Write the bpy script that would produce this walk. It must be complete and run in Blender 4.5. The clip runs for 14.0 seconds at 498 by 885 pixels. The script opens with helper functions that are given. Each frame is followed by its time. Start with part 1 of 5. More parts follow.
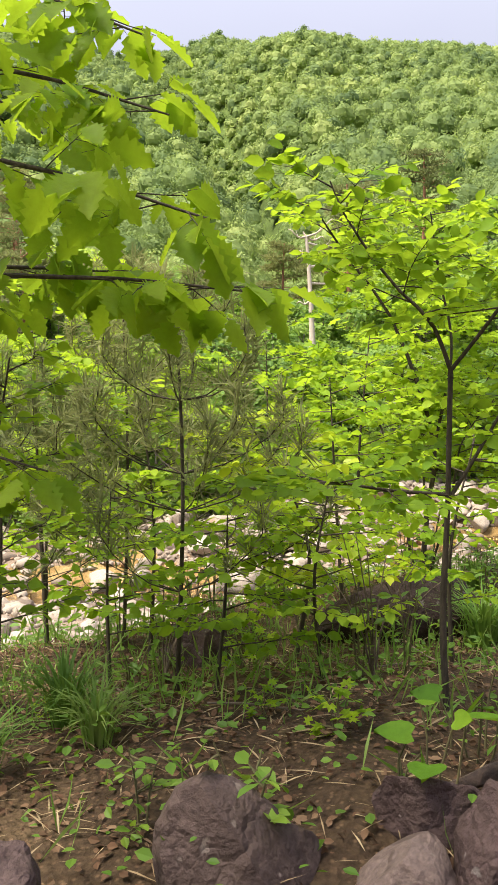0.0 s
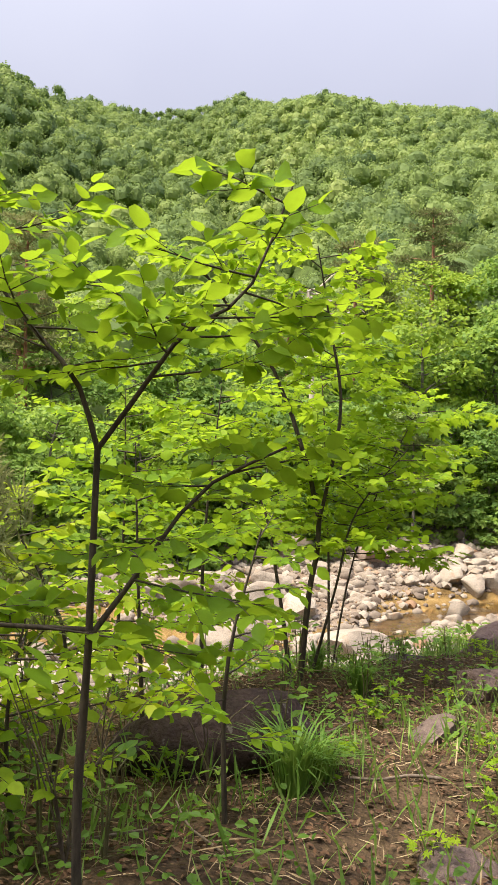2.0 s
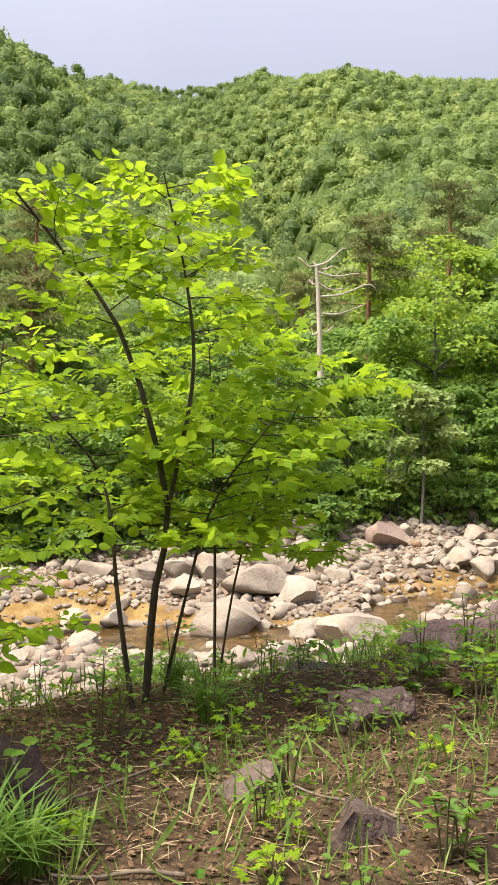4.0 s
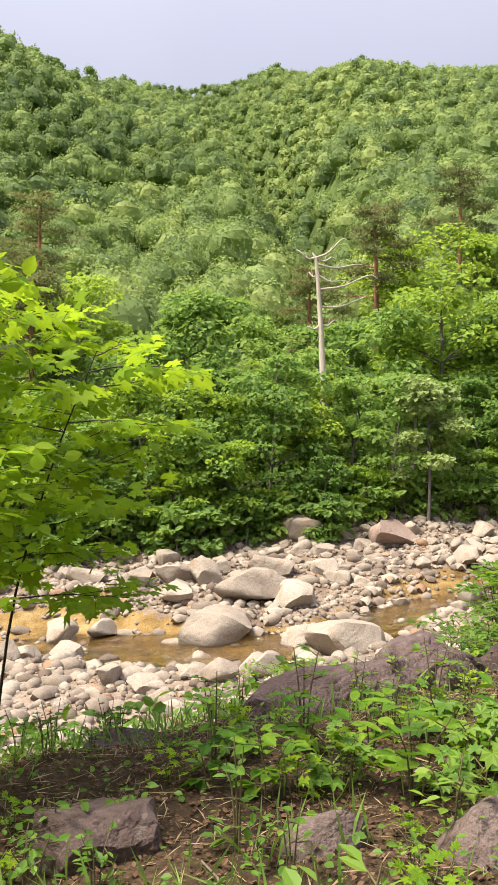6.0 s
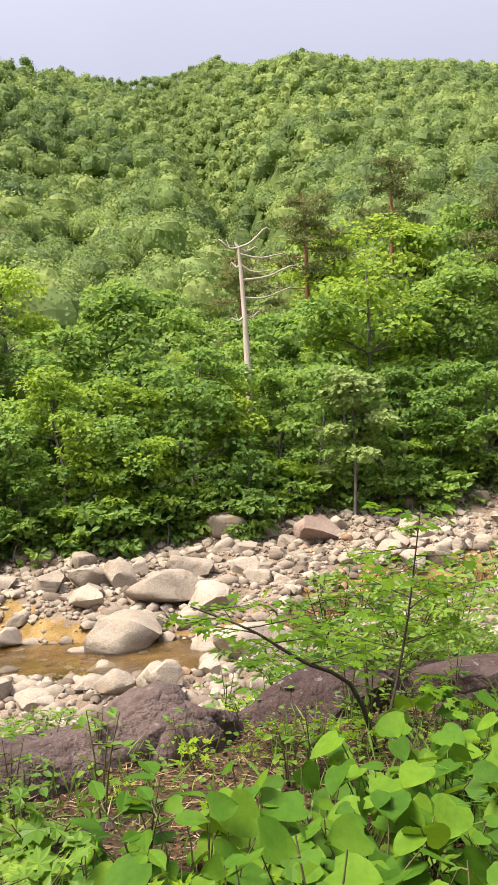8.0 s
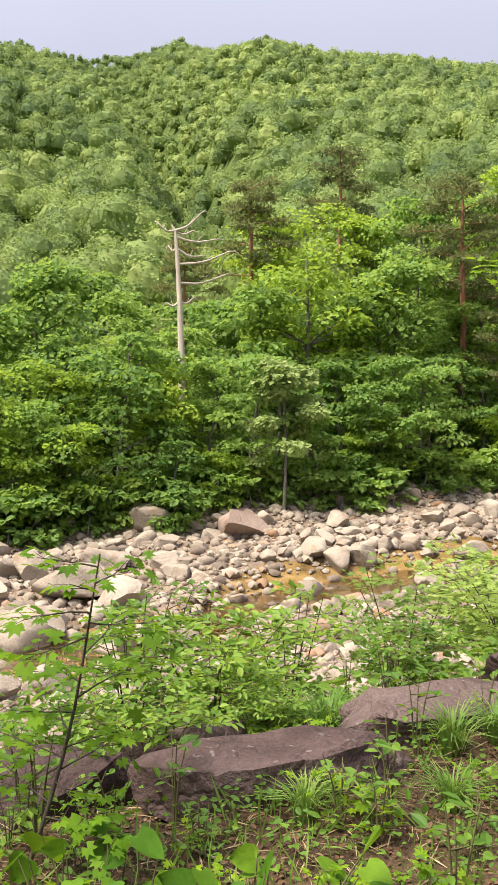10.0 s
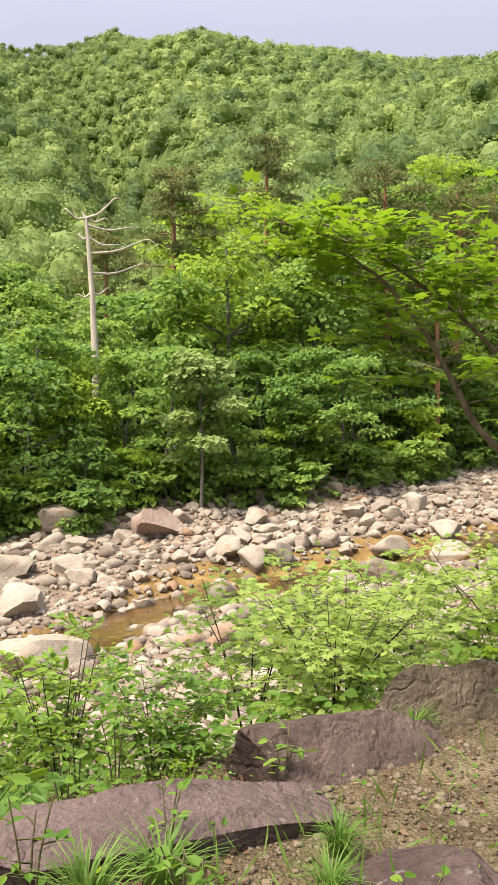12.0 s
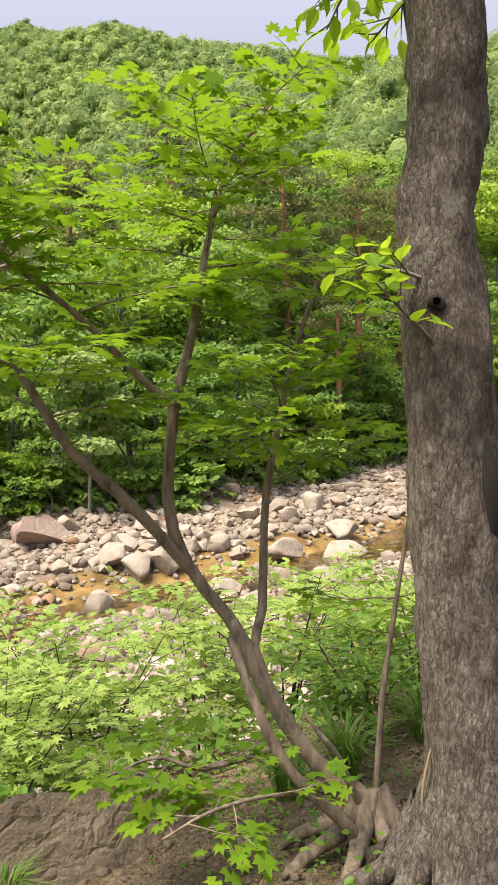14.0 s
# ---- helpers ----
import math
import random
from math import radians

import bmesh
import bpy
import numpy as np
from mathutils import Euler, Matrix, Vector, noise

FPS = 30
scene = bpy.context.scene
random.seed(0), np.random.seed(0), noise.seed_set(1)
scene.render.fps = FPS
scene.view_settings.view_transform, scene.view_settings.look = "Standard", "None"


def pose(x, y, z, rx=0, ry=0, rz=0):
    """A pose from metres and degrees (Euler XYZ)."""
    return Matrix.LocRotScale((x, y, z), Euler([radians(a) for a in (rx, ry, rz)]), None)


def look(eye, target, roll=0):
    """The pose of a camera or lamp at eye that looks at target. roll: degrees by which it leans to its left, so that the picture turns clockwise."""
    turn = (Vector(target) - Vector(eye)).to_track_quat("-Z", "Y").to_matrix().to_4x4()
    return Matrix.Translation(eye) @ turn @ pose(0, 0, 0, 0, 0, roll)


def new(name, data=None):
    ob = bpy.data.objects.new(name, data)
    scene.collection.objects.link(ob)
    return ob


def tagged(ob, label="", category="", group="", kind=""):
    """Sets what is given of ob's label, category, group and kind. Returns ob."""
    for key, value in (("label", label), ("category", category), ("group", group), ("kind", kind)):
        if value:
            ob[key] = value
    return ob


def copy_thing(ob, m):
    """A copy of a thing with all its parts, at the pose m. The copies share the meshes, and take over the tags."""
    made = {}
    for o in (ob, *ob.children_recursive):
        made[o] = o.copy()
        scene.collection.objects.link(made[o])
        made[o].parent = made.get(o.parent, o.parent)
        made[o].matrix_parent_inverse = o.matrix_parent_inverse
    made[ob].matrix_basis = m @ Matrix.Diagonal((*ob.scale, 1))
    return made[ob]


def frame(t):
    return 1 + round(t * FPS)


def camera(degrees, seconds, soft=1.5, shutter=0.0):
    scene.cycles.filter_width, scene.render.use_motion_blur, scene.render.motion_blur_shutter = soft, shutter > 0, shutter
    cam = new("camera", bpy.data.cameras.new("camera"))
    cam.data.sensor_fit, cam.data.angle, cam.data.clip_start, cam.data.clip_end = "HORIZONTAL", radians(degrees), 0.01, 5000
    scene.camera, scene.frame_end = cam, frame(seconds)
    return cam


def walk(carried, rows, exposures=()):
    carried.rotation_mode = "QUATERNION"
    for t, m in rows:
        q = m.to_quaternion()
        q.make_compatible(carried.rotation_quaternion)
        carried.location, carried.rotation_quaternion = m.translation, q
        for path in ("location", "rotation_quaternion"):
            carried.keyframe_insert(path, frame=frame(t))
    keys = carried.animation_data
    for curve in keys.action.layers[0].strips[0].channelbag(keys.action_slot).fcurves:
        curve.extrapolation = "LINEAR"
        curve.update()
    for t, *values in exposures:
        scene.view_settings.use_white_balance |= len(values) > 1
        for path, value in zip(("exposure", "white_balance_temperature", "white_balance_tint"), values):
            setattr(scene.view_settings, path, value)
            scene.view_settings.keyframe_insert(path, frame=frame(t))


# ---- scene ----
# ---- camera and walk ----
cam = camera(32.9, 14.0, 1.5)
METRES, EYE, TILT, LEAN, TURN = 12.5, 1.4, -2.0, 0.0, 0.0
ROWS = [
    (0.0, 0.0, 0.0, 0.0, 0.0, 0.0, -0.0),
    (0.5, 0.0227, 0.0131, 0.0043, 1.18, 0.69, -0.64),
    (1.0, 0.0428, 0.0332, 0.0081, 1.51, 1.73, -1.21),
    (1.5, 0.0624, 0.0518, 0.0087, 1.53, 2.78, -1.65),
    (2.0, 0.0835, 0.0691, 0.0117, 0.87, 3.5, -1.77),
    (2.5, 0.103, 0.0908, 0.0126, 0.7, 3.43, -1.66),
    (3.0, 0.1224, 0.1099, 0.0119, 1.24, 2.85, -1.64),
    (3.5, 0.1436, 0.1285, 0.0129, 2.0, 2.31, -1.79),
    (6.0, 0.267, 0.2616, 0.0255, 4.32, 1.92, -0.18),
    (6.5, 0.2941, 0.2863, 0.0258, 3.77, 1.98, 0.11),
    (7.0, 0.3199, 0.3153, 0.0281, 2.99, 1.79, 0.34),
    (7.5, 0.3496, 0.341, 0.0295, 2.01, 1.59, 0.69),
    (8.0, 0.3755, 0.367, 0.0311, 0.99, 1.52, 1.06),
    (10.5, 0.501, 0.4941, 0.045, -2.95, 0.5, -0.86),
    (11.0, 0.529, 0.5257, 0.046, -3.76, 0.29, -0.52),
    (11.5, 0.5571, 0.5518, 0.0465, -4.53, 0.13, -0.03),
    (12.0, 0.588, 0.5735, 0.0491, -5.94, 0.34, 0.27),
    (12.5, 0.6189, 0.6021, 0.053, -7.76, 0.67, 0.55),
    (13.0, 0.6535, 0.6263, 0.0533, -9.11, 0.54, 0.72),
    (13.5, 0.6901, 0.6474, 0.0558, -10.13, 0.25, 1.13),
    (14.0, 0.7278, 0.6756, 0.0583, -10.97, 0.09, 1.38),
]
walk(cam, [(t, pose(0, 0, EYE, TILT, LEAN, TURN) @ pose(METRES * x, METRES * y, METRES * z, 90 + pitch, roll, yaw)) for t, x, y, z, yaw, pitch, roll in ROWS], ((0.0, 1.88), (0.5, 1.88), (1.0, 1.82), (1.6, 1.69), (14.0, 1.69)))

# ---- world: bright overcast sky, wide soft sun ----
SUN_ELEV, SUN_AZ = radians(62), radians(-115)          # azimuth from +y towards +x
world = bpy.data.worlds.new("overcast_sky")
scene.world = world
world.use_nodes = True
wt = world.node_tree
wt.nodes.clear()
w_out = wt.nodes.new("ShaderNodeOutputWorld")
sky = wt.nodes.new("ShaderNodeTexSky")
sky.sky_type = "NISHITA"
sky.sun_disc = False
sky.sun_elevation = SUN_ELEV
sky.sun_rotation = SUN_AZ
sky.dust_density = 3.0
bg_sky = wt.nodes.new("ShaderNodeBackground")
bg_sky.inputs["Strength"].default_value = 0.012
wt.links.new(sky.outputs["Color"], bg_sky.inputs["Color"])
bg_cloud = wt.nodes.new("ShaderNodeBackground")
tcw = wt.nodes.new("ShaderNodeTexCoord")
cl_noise = wt.nodes.new("ShaderNodeTexNoise")
cl_noise.inputs["Scale"].default_value = 2.2
cl_noise.inputs["Detail"].default_value = 4
wt.links.new(tcw.outputs["Generated"], cl_noise.inputs["Vector"])
cl_ramp = wt.nodes.new("ShaderNodeValToRGB")
cl_ramp.color_ramp.elements[0].position, cl_ramp.color_ramp.elements[0].color = 0.3, (0.66, 0.66, 0.80, 1)
cl_ramp.color_ramp.elements[1].position, cl_ramp.color_ramp.elements[1].color = 0.7, (0.76, 0.755, 0.88, 1)
wt.links.new(cl_noise.outputs["Fac"], cl_ramp.inputs["Fac"])
wt.links.new(cl_ramp.outputs["Color"], bg_cloud.inputs["Color"])
# an overcast sky is several times brighter overhead than near the skyline
w_sep = wt.nodes.new("ShaderNodeSeparateXYZ")
wt.links.new(tcw.outputs["Generated"], w_sep.inputs[0])
w_up = wt.nodes.new("ShaderNodeMapRange")
w_up.inputs["From Min"].default_value, w_up.inputs["From Max"].default_value = 0.0, 1.0
w_up.inputs["To Min"].default_value, w_up.inputs["To Max"].default_value = 0.05, 0.58
wt.links.new(w_sep.outputs["Z"], w_up.inputs["Value"])
wt.links.new(w_up.outputs[0], bg_cloud.inputs["Strength"])
w_add = wt.nodes.new("ShaderNodeAddShader")
wt.links.new(bg_sky.outputs[0], w_add.inputs[0])
wt.links.new(bg_cloud.outputs[0], w_add.inputs[1])
wt.links.new(w_add.outputs[0], w_out.inputs["Surface"])

sun_data = bpy.data.lights.new("sun", "SUN")
sun_data.energy, sun_data.angle, sun_data.color = 3.0, radians(30), (1.0, 0.9, 0.74)
sun = new("sun", sun_data)
sun.matrix_world = look((0, 0, 0), (-math.sin(SUN_AZ) * math.cos(SUN_ELEV), -math.cos(SUN_AZ) * math.cos(SUN_ELEV), -math.sin(SUN_ELEV)))
scene.view_settings.exposure = 1.69


# ---- small node helpers ----
class Mat:
    """A node material with a Principled surface."""

    def __init__(self, name):
        self.m = bpy.data.materials.new(name)
        self.m.use_nodes = True
        self.t = self.m.node_tree
        self.b = self.t.nodes["Principled BSDF"]
        self.out = self.t.nodes["Material Output"]

    def n(self, kind, **props):
        node = self.t.nodes.new("ShaderNode" + kind)
        for key, value in props.items():
            node.inputs[key].default_value = value
        return node

    def link(self, a, b):
        self.t.links.new(a, b)

    def coords(self, world_space=False):
        if world_space:
            return self.n("NewGeometry").outputs["Position"]
        return self.n("TexCoord").outputs["Object"]

    def noise(self, vec, scale, detail=4.0, rough=0.6):
        node = self.n("TexNoise", Scale=scale, Detail=detail, Roughness=rough)
        self.link(vec, node.inputs["Vector"])
        return node.outputs["Fac"]

    def ramp(self, fac, *stops):
        node = self.n("ValToRGB")
        els = node.color_ramp.elements
        while len(els) < len(stops):
            els.new(0.5)
        for el, (pos, col) in zip(els, stops):
            el.position, el.color = pos, (*col, 1)
        self.link(fac, node.inputs["Fac"])
        return node.outputs["Color"]

    def mix(self, fac, a, b, blend="MIX"):
        node = self.n("MixRGB")
        node.blend_type = blend
        for sock, val in ((node.inputs[0], fac), (node.inputs[1], a), (node.inputs[2], b)):
            if isinstance(val, (int, float)):
                sock.default_value = val
            elif isinstance(val, tuple):
                sock.default_value = (*val, 1)
            else:
                self.link(val, sock)
        return node.outputs[0]

    def math(self, op, a, b):
        node = self.n("Math")
        node.operation = op
        for sock, val in ((node.inputs[0], a), (node.inputs[1], b)):
            if isinstance(val, (int, float)):
                sock.default_value = val
            else:
                self.link(val, sock)
        return node.outputs[0]

    def bump(self, height, strength, distance):
        node = self.n("Bump", Strength=strength, Distance=distance)
        self.link(height, node.inputs["Height"])
        self.link(node.outputs[0], self.b.inputs["Normal"])
        return node

    def base(self, col, rough=0.8):
        self.link(col, self.b.inputs["Base Color"])
        self.b.inputs["Roughness"].default_value = rough


def leaf_material(name, dark, mid, light, through_col, glow=0.4, rough=0.5, scale=0.35, spec=0.3, tone=False, veins=False):
    """Leaf: colour varies from leaf to leaf, from plant to plant and in soft patches; part of the light passes through."""
    k = Mat(name)
    island = k.n("NewGeometry").outputs["Random Per Island"]
    whole = k.n("ObjectInfo").outputs["Random"]
    patch = k.noise(k.coords(True), scale, 3.0)
    f = k.math("ADD", k.math("MULTIPLY", island, 0.5), k.math("MULTIPLY", patch, 0.75))
    f = k.math("ADD", f, k.math("MULTIPLY", whole, 0.55))
    f = k.math("SUBTRACT", f, 0.38)
    if tone:
        at = k.n("Attribute")
        at.attribute_name = "tone"
        f = k.math("ADD", k.math("MULTIPLY", f, 0.55), at.outputs["Fac"])
    col = k.ramp(f, (0.0, dark), (0.5, mid), (1.0, light))
    if veins:
        mott = k.noise(k.coords(True), 38.0, 5.0, 0.65)
        col = k.mix(0.35, col, k.ramp(mott, (0.35, (0.32, 0.32, 0.32)), (0.65, (0.68, 0.68, 0.68))), "OVERLAY")
        k.bump(mott, 0.35, 0.01)
    k.base(col, rough)
    k.b.inputs["Specular IOR Level"].default_value = spec
    tr = k.n("BsdfTranslucent")
    k.link(k.mix(0.5, col, through_col), tr.inputs["Color"])
    mx = k.n("MixShader", Fac=glow)
    k.link(k.b.outputs[0], mx.inputs[1])
    k.link(tr.outputs[0], mx.inputs[2])
    k.link(mx.outputs[0], k.out.inputs["Surface"])
    return k.m


def bark_material(name, dark, light, patch_col, scale=18.0, stretch=0.18, bump=0.6, patch_at=0.62):
    k = Mat(name)
    vec = k.coords()
    mp = k.n("Mapping")
    mp.inputs["Scale"].default_value = (1, 1, stretch)
    k.link(vec, mp.inputs["Vector"])
    fine = k.noise(mp.outputs[0], scale, 8.0, 0.7)
    col = k.ramp(fine, (0.32, dark), (0.66, light))
    patches = k.ramp(k.noise(vec, scale * 0.3, 4.0), (patch_at, (0, 0, 0)), (patch_at + 0.1, (1, 1, 1)))
    col = k.mix(patches, col, patch_col)
    k.base(col, 0.92)
    k.bump(fine, bump, 0.02)
    return k.m


def rock_material(name, dark, mid, light, stain, scale=1.4, lichen=None, bump=0.5, rough=0.85):
    k = Mat(name)
    vec = k.coords(True)
    whole = k.n("ObjectInfo").outputs["Random"]
    big = k.noise(vec, scale, 5.0, 0.6)
    col = k.ramp(k.math("ADD", k.math("MULTIPLY", big, 0.7), k.math("ADD", k.math("MULTIPLY", whole, 0.26), 0.06)), (0.3, dark), (0.5, mid), (0.75, light))
    grain = k.noise(vec, scale * 28, 6.0, 0.7)
    col = k.mix(0.5, col, k.ramp(grain, (0.35, (0.3, 0.3, 0.3)), (0.65, (0.75, 0.75, 0.75))), "OVERLAY")
    st = k.ramp(k.noise(vec, scale * 2.3, 4.0), (0.56, (0, 0, 0)), (0.7, (0.75, 0.75, 0.75)))
    col = k.mix(st, col, stain)
    if lichen:
        sp = k.ramp(k.noise(vec, scale * 9, 3.0, 0.5), (0.66, (0, 0, 0)), (0.7, (0.8, 0.8, 0.8)))
        col = k.mix(sp, col, lichen)
    k.base(col, rough)
    k.b.inputs["Specular IOR Level"].default_value = 0.15
    wn = k.n("TexNoise", Scale=scale * 3.0, Detail=4.0)
    k.link(vec, wn.inputs["Vector"])
    crack = k.n("TexVoronoi", Scale=scale * 2.2)
    crack.feature = "DISTANCE_TO_EDGE"
    k.link(k.mix(0.35, vec, wn.outputs["Color"]), crack.inputs["Vector"])
    line = k.math("MINIMUM", k.math("MULTIPLY", crack.outputs["Distance"], 9.0), 1.0)
    relief = k.math("ADD", k.math("MULTIPLY", grain, 0.35), k.math("MULTIPLY", k.noise(vec, scale * 5, 7.0, 0.62), 2.2))
    k.bump(k.math("ADD", relief, k.math("MULTIPLY", line, 0.5)), bump, 0.06)
    return k.m


# hill greens: dark end lifted and paled in the colour to imitate distance haze
M_LEAF_HILL_HAZED = leaf_material("hazed_hill_foliage", (0.105, 0.165, 0.075), (0.225, 0.305, 0.105), (0.37, 0.44, 0.15), (0.35, 0.45, 0.11), 0.38, 0.7, 0.02, 0.1, True)
M_LEAF_BANK = leaf_material("bank_foliage", (0.09, 0.17, 0.05), (0.19, 0.315, 0.075), (0.34, 0.47, 0.105), (0.39, 0.52, 0.075), 0.48, 0.6, 0.3, 0.2)
M_LEAF_DEEP = leaf_material("deep_foliage", (0.075, 0.15, 0.042), (0.15, 0.265, 0.065), (0.26, 0.39, 0.09), (0.36, 0.50, 0.075), 0.5, 0.6, 0.3, 0.2)
M_LEAF_SUNNY = leaf_material("sunny_foliage", (0.13, 0.22, 0.035), (0.25, 0.38, 0.055), (0.40, 0.52, 0.08), (0.48, 0.60, 0.06), 0.45, 0.6, 0.3, 0.2)
M_LEAF_BIRCH = leaf_material("birch_foliage", (0.14, 0.21, 0.075), (0.25, 0.34, 0.12), (0.38, 0.46, 0.18), (0.40, 0.50, 0.12), 0.45, 0.6, 0.3, 0.2)
M_LEAF_PINE = leaf_material("pine_needles", (0.08, 0.105, 0.045), (0.165, 0.19, 0.075), (0.28, 0.28, 0.115), (0.28, 0.31, 0.10), 0.4, 0.7, 0.15, 0.2)
M_LEAF_YOUNG = leaf_material("fresh_leaves", (0.10, 0.20, 0.015), (0.20, 0.34, 0.02), (0.34, 0.47, 0.03), (0.50, 0.66, 0.03), 0.55, 0.55, 0.9, 0.15, False, True)
M_BARK_GREY = bark_material("grey_bark", (0.05, 0.045, 0.04), (0.2, 0.18, 0.16), (0.3, 0.29, 0.26))
M_BARK_DARK = bark_material("dark_bark", (0.018, 0.014, 0.009), (0.075, 0.058, 0.04), (0.11, 0.095, 0.065), 60.0, 0.2, 0.4, 0.7)
M_BARK_PINE = bark_material("red_pine_bark", (0.16, 0.07, 0.045), (0.42, 0.20, 0.12), (0.3, 0.2, 0.15), 8.0)
M_BARK_DEAD = bark_material("bleached_wood", (0.34, 0.28, 0.23), (0.62, 0.54, 0.47), (0.5, 0.42, 0.36), 9.0, 0.1, 0.4)
M_ROCK_RIVER = rock_material("river_granite", (0.19, 0.155, 0.125), (0.29, 0.245, 0.20), (0.37, 0.32, 0.265), (0.27, 0.18, 0.115), 0.8, None, 0.45)
M_ROCK_RED = rock_material("reddish_granite", (0.17, 0.115, 0.095), (0.25, 0.18, 0.15), (0.34, 0.27, 0.23), (0.20, 0.115, 0.085), 0.8, None, 0.5)
M_ROCK_DARK = rock_material("dark_boulder", (0.032, 0.021, 0.021), (0.075, 0.050, 0.048), (0.145, 0.105, 0.10), (0.042, 0.028, 0.025), 1.9, (0.19, 0.165, 0.155), 0.6)


def ground_material(name, stops, scale, fleck, bump):
    k = Mat(name)
    vec = k.coords(True)
    col = k.ramp(k.noise(vec, scale, 6.0, 0.65), *stops)
    g = k.noise(vec, scale * 22, 6.0, 0.75)
    vor = k.n("TexVoronoi", Scale=scale * 30)
    k.link(vec, vor.inputs["Vector"])
    col = k.mix(0.55, col, k.ramp(g, (0.35, (0.18, 0.18, 0.18)), (0.68, (0.85, 0.85, 0.85))), "OVERLAY")
    col = k.mix(k.ramp(vor.outputs["Distance"], (0.05, (0.7, 0.7, 0.7)), (0.3, (0, 0, 0))), col, fleck)
    k.base(col, 0.95)
    k.b.inputs["Specular IOR Level"].default_value = 0.15
    k.bump(k.math("ADD", g, vor.outputs["Distance"]), bump, 0.03)
    return k.m


M_SOIL = ground_material("leaf_litter_soil", ((0.3, (0.03, 0.02, 0.012)), (0.5, (0.07, 0.046, 0.028)), (0.7, (0.14, 0.095, 0.055))), 1.3, (0.22, 0.14, 0.085), 0.8)
M_GRAVEL = ground_material("river_gravel", ((0.3, (0.13, 0.09, 0.06)), (0.5, (0.23, 0.175, 0.13)), (0.7, (0.33, 0.265, 0.21))), 0.7, (0.38, 0.31, 0.25), 0.9)
M_BED = ground_material("amber_stream_bed", ((0.3, (0.09, 0.055, 0.02)), (0.5, (0.22, 0.14, 0.05)), (0.7, (0.36, 0.26, 0.12))), 0.8, (0.42, 0.3, 0.15), 0.6)
M_GRIT = ground_material("gritty_soil", ((0.3, (0.11, 0.078, 0.045)), (0.5, (0.20, 0.15, 0.09)), (0.7, (0.31, 0.245, 0.155))), 2.2, (0.34, 0.27, 0.18), 1.0)
M_FOREST = ground_material("forest_floor", ((0.3, (0.04, 0.06, 0.015)), (0.5, (0.08, 0.12, 0.03)), (0.7, (0.12, 0.17, 0.04))), 0.2, (0.06, 0.08, 0.03), 0.6)

# stream water: clear, slightly amber, rippled
k = Mat("stream_water")
k.b.inputs["Base Color"].default_value = (0.95, 0.86, 0.66, 1)
k.b.inputs["Roughness"].default_value = 0.06
k.b.inputs["IOR"].default_value = 1.33
k.b.inputs["Transmission Weight"].default_value = 1.0
k.bump(k.noise(k.coords(True), 2.6, 4.0, 0.6), 0.25, 0.06)
M_WATER = k.m


# ---- mesh helpers ----
def quad_mesh(name, verts, quads, mat, smooth=False):
    """A mesh from arrays of vertices and quads."""
    verts, quads = np.asarray(verts, np.float32), np.asarray(quads, np.int32)
    me = bpy.data.meshes.new(name)
    me.vertices.add(len(verts))
    me.vertices.foreach_set("co", verts.ravel())
    me.loops.add(quads.size)
    me.loops.foreach_set("vertex_index", quads.ravel())
    me.polygons.add(len(quads))
    me.polygons.foreach_set("loop_start", np.arange(0, quads.size, quads.shape[1], dtype=np.int32))
    me.polygons.foreach_set("use_smooth", np.full(len(quads), smooth))
    for m in (mat if isinstance(mat, (list, tuple)) else [mat]):
        me.materials.append(m)
    me.update(calc_edges=True)
    return me


def empty(name, x=0, y=0, z=0, rz=0, s=1.0):
    ob = new(name)
    ob.matrix_basis = pose(x, y, z, 0, 0, rz) @ Matrix.Scale(s, 4)
    ob.empty_display_size = 0.1
    return ob


def part_data(name, me, parent, label=""):
    ob = new(name, me)
    ob.parent = parent
    if label:
        ob["label"] = label
    return ob


def vnoise(x, y, seed=0):
    """Smooth value noise in -1..1 on arrays."""
    x, y = np.broadcast_arrays(np.asarray(x, float), np.asarray(y, float))
    xi, yi = np.floor(x).astype(np.int64), np.floor(y).astype(np.int64)
    fx, fy = x - xi, y - yi
    fx, fy = fx * fx * (3 - 2 * fx), fy * fy * (3 - 2 * fy)

    def h(a, b):
        n = (a * 374761393 + b * 668265263 + seed * 974711) & 0x7FFFFFFF
        n = ((n ^ (n >> 13)) * 1274126177) & 0x7FFFFFFF
        return ((n ^ (n >> 16)) & 0xFFFF) / 32767.5 - 1.0
    a = h(xi, yi) * (1 - fx) + h(xi + 1, yi) * fx
    b = h(xi, yi + 1) * (1 - fx) + h(xi + 1, yi + 1) * fx
    return a * (1 - fy) + b * fy


def fbm(x, y, seed=0, octaves=4):
    return sum(vnoise(x * 2 ** i, y * 2 ** i, seed + i) * 0.5 ** i for i in range(octaves))


def unit(v):
    return v / np.maximum(np.linalg.norm(v, axis=-1, keepdims=True), 1e-9)


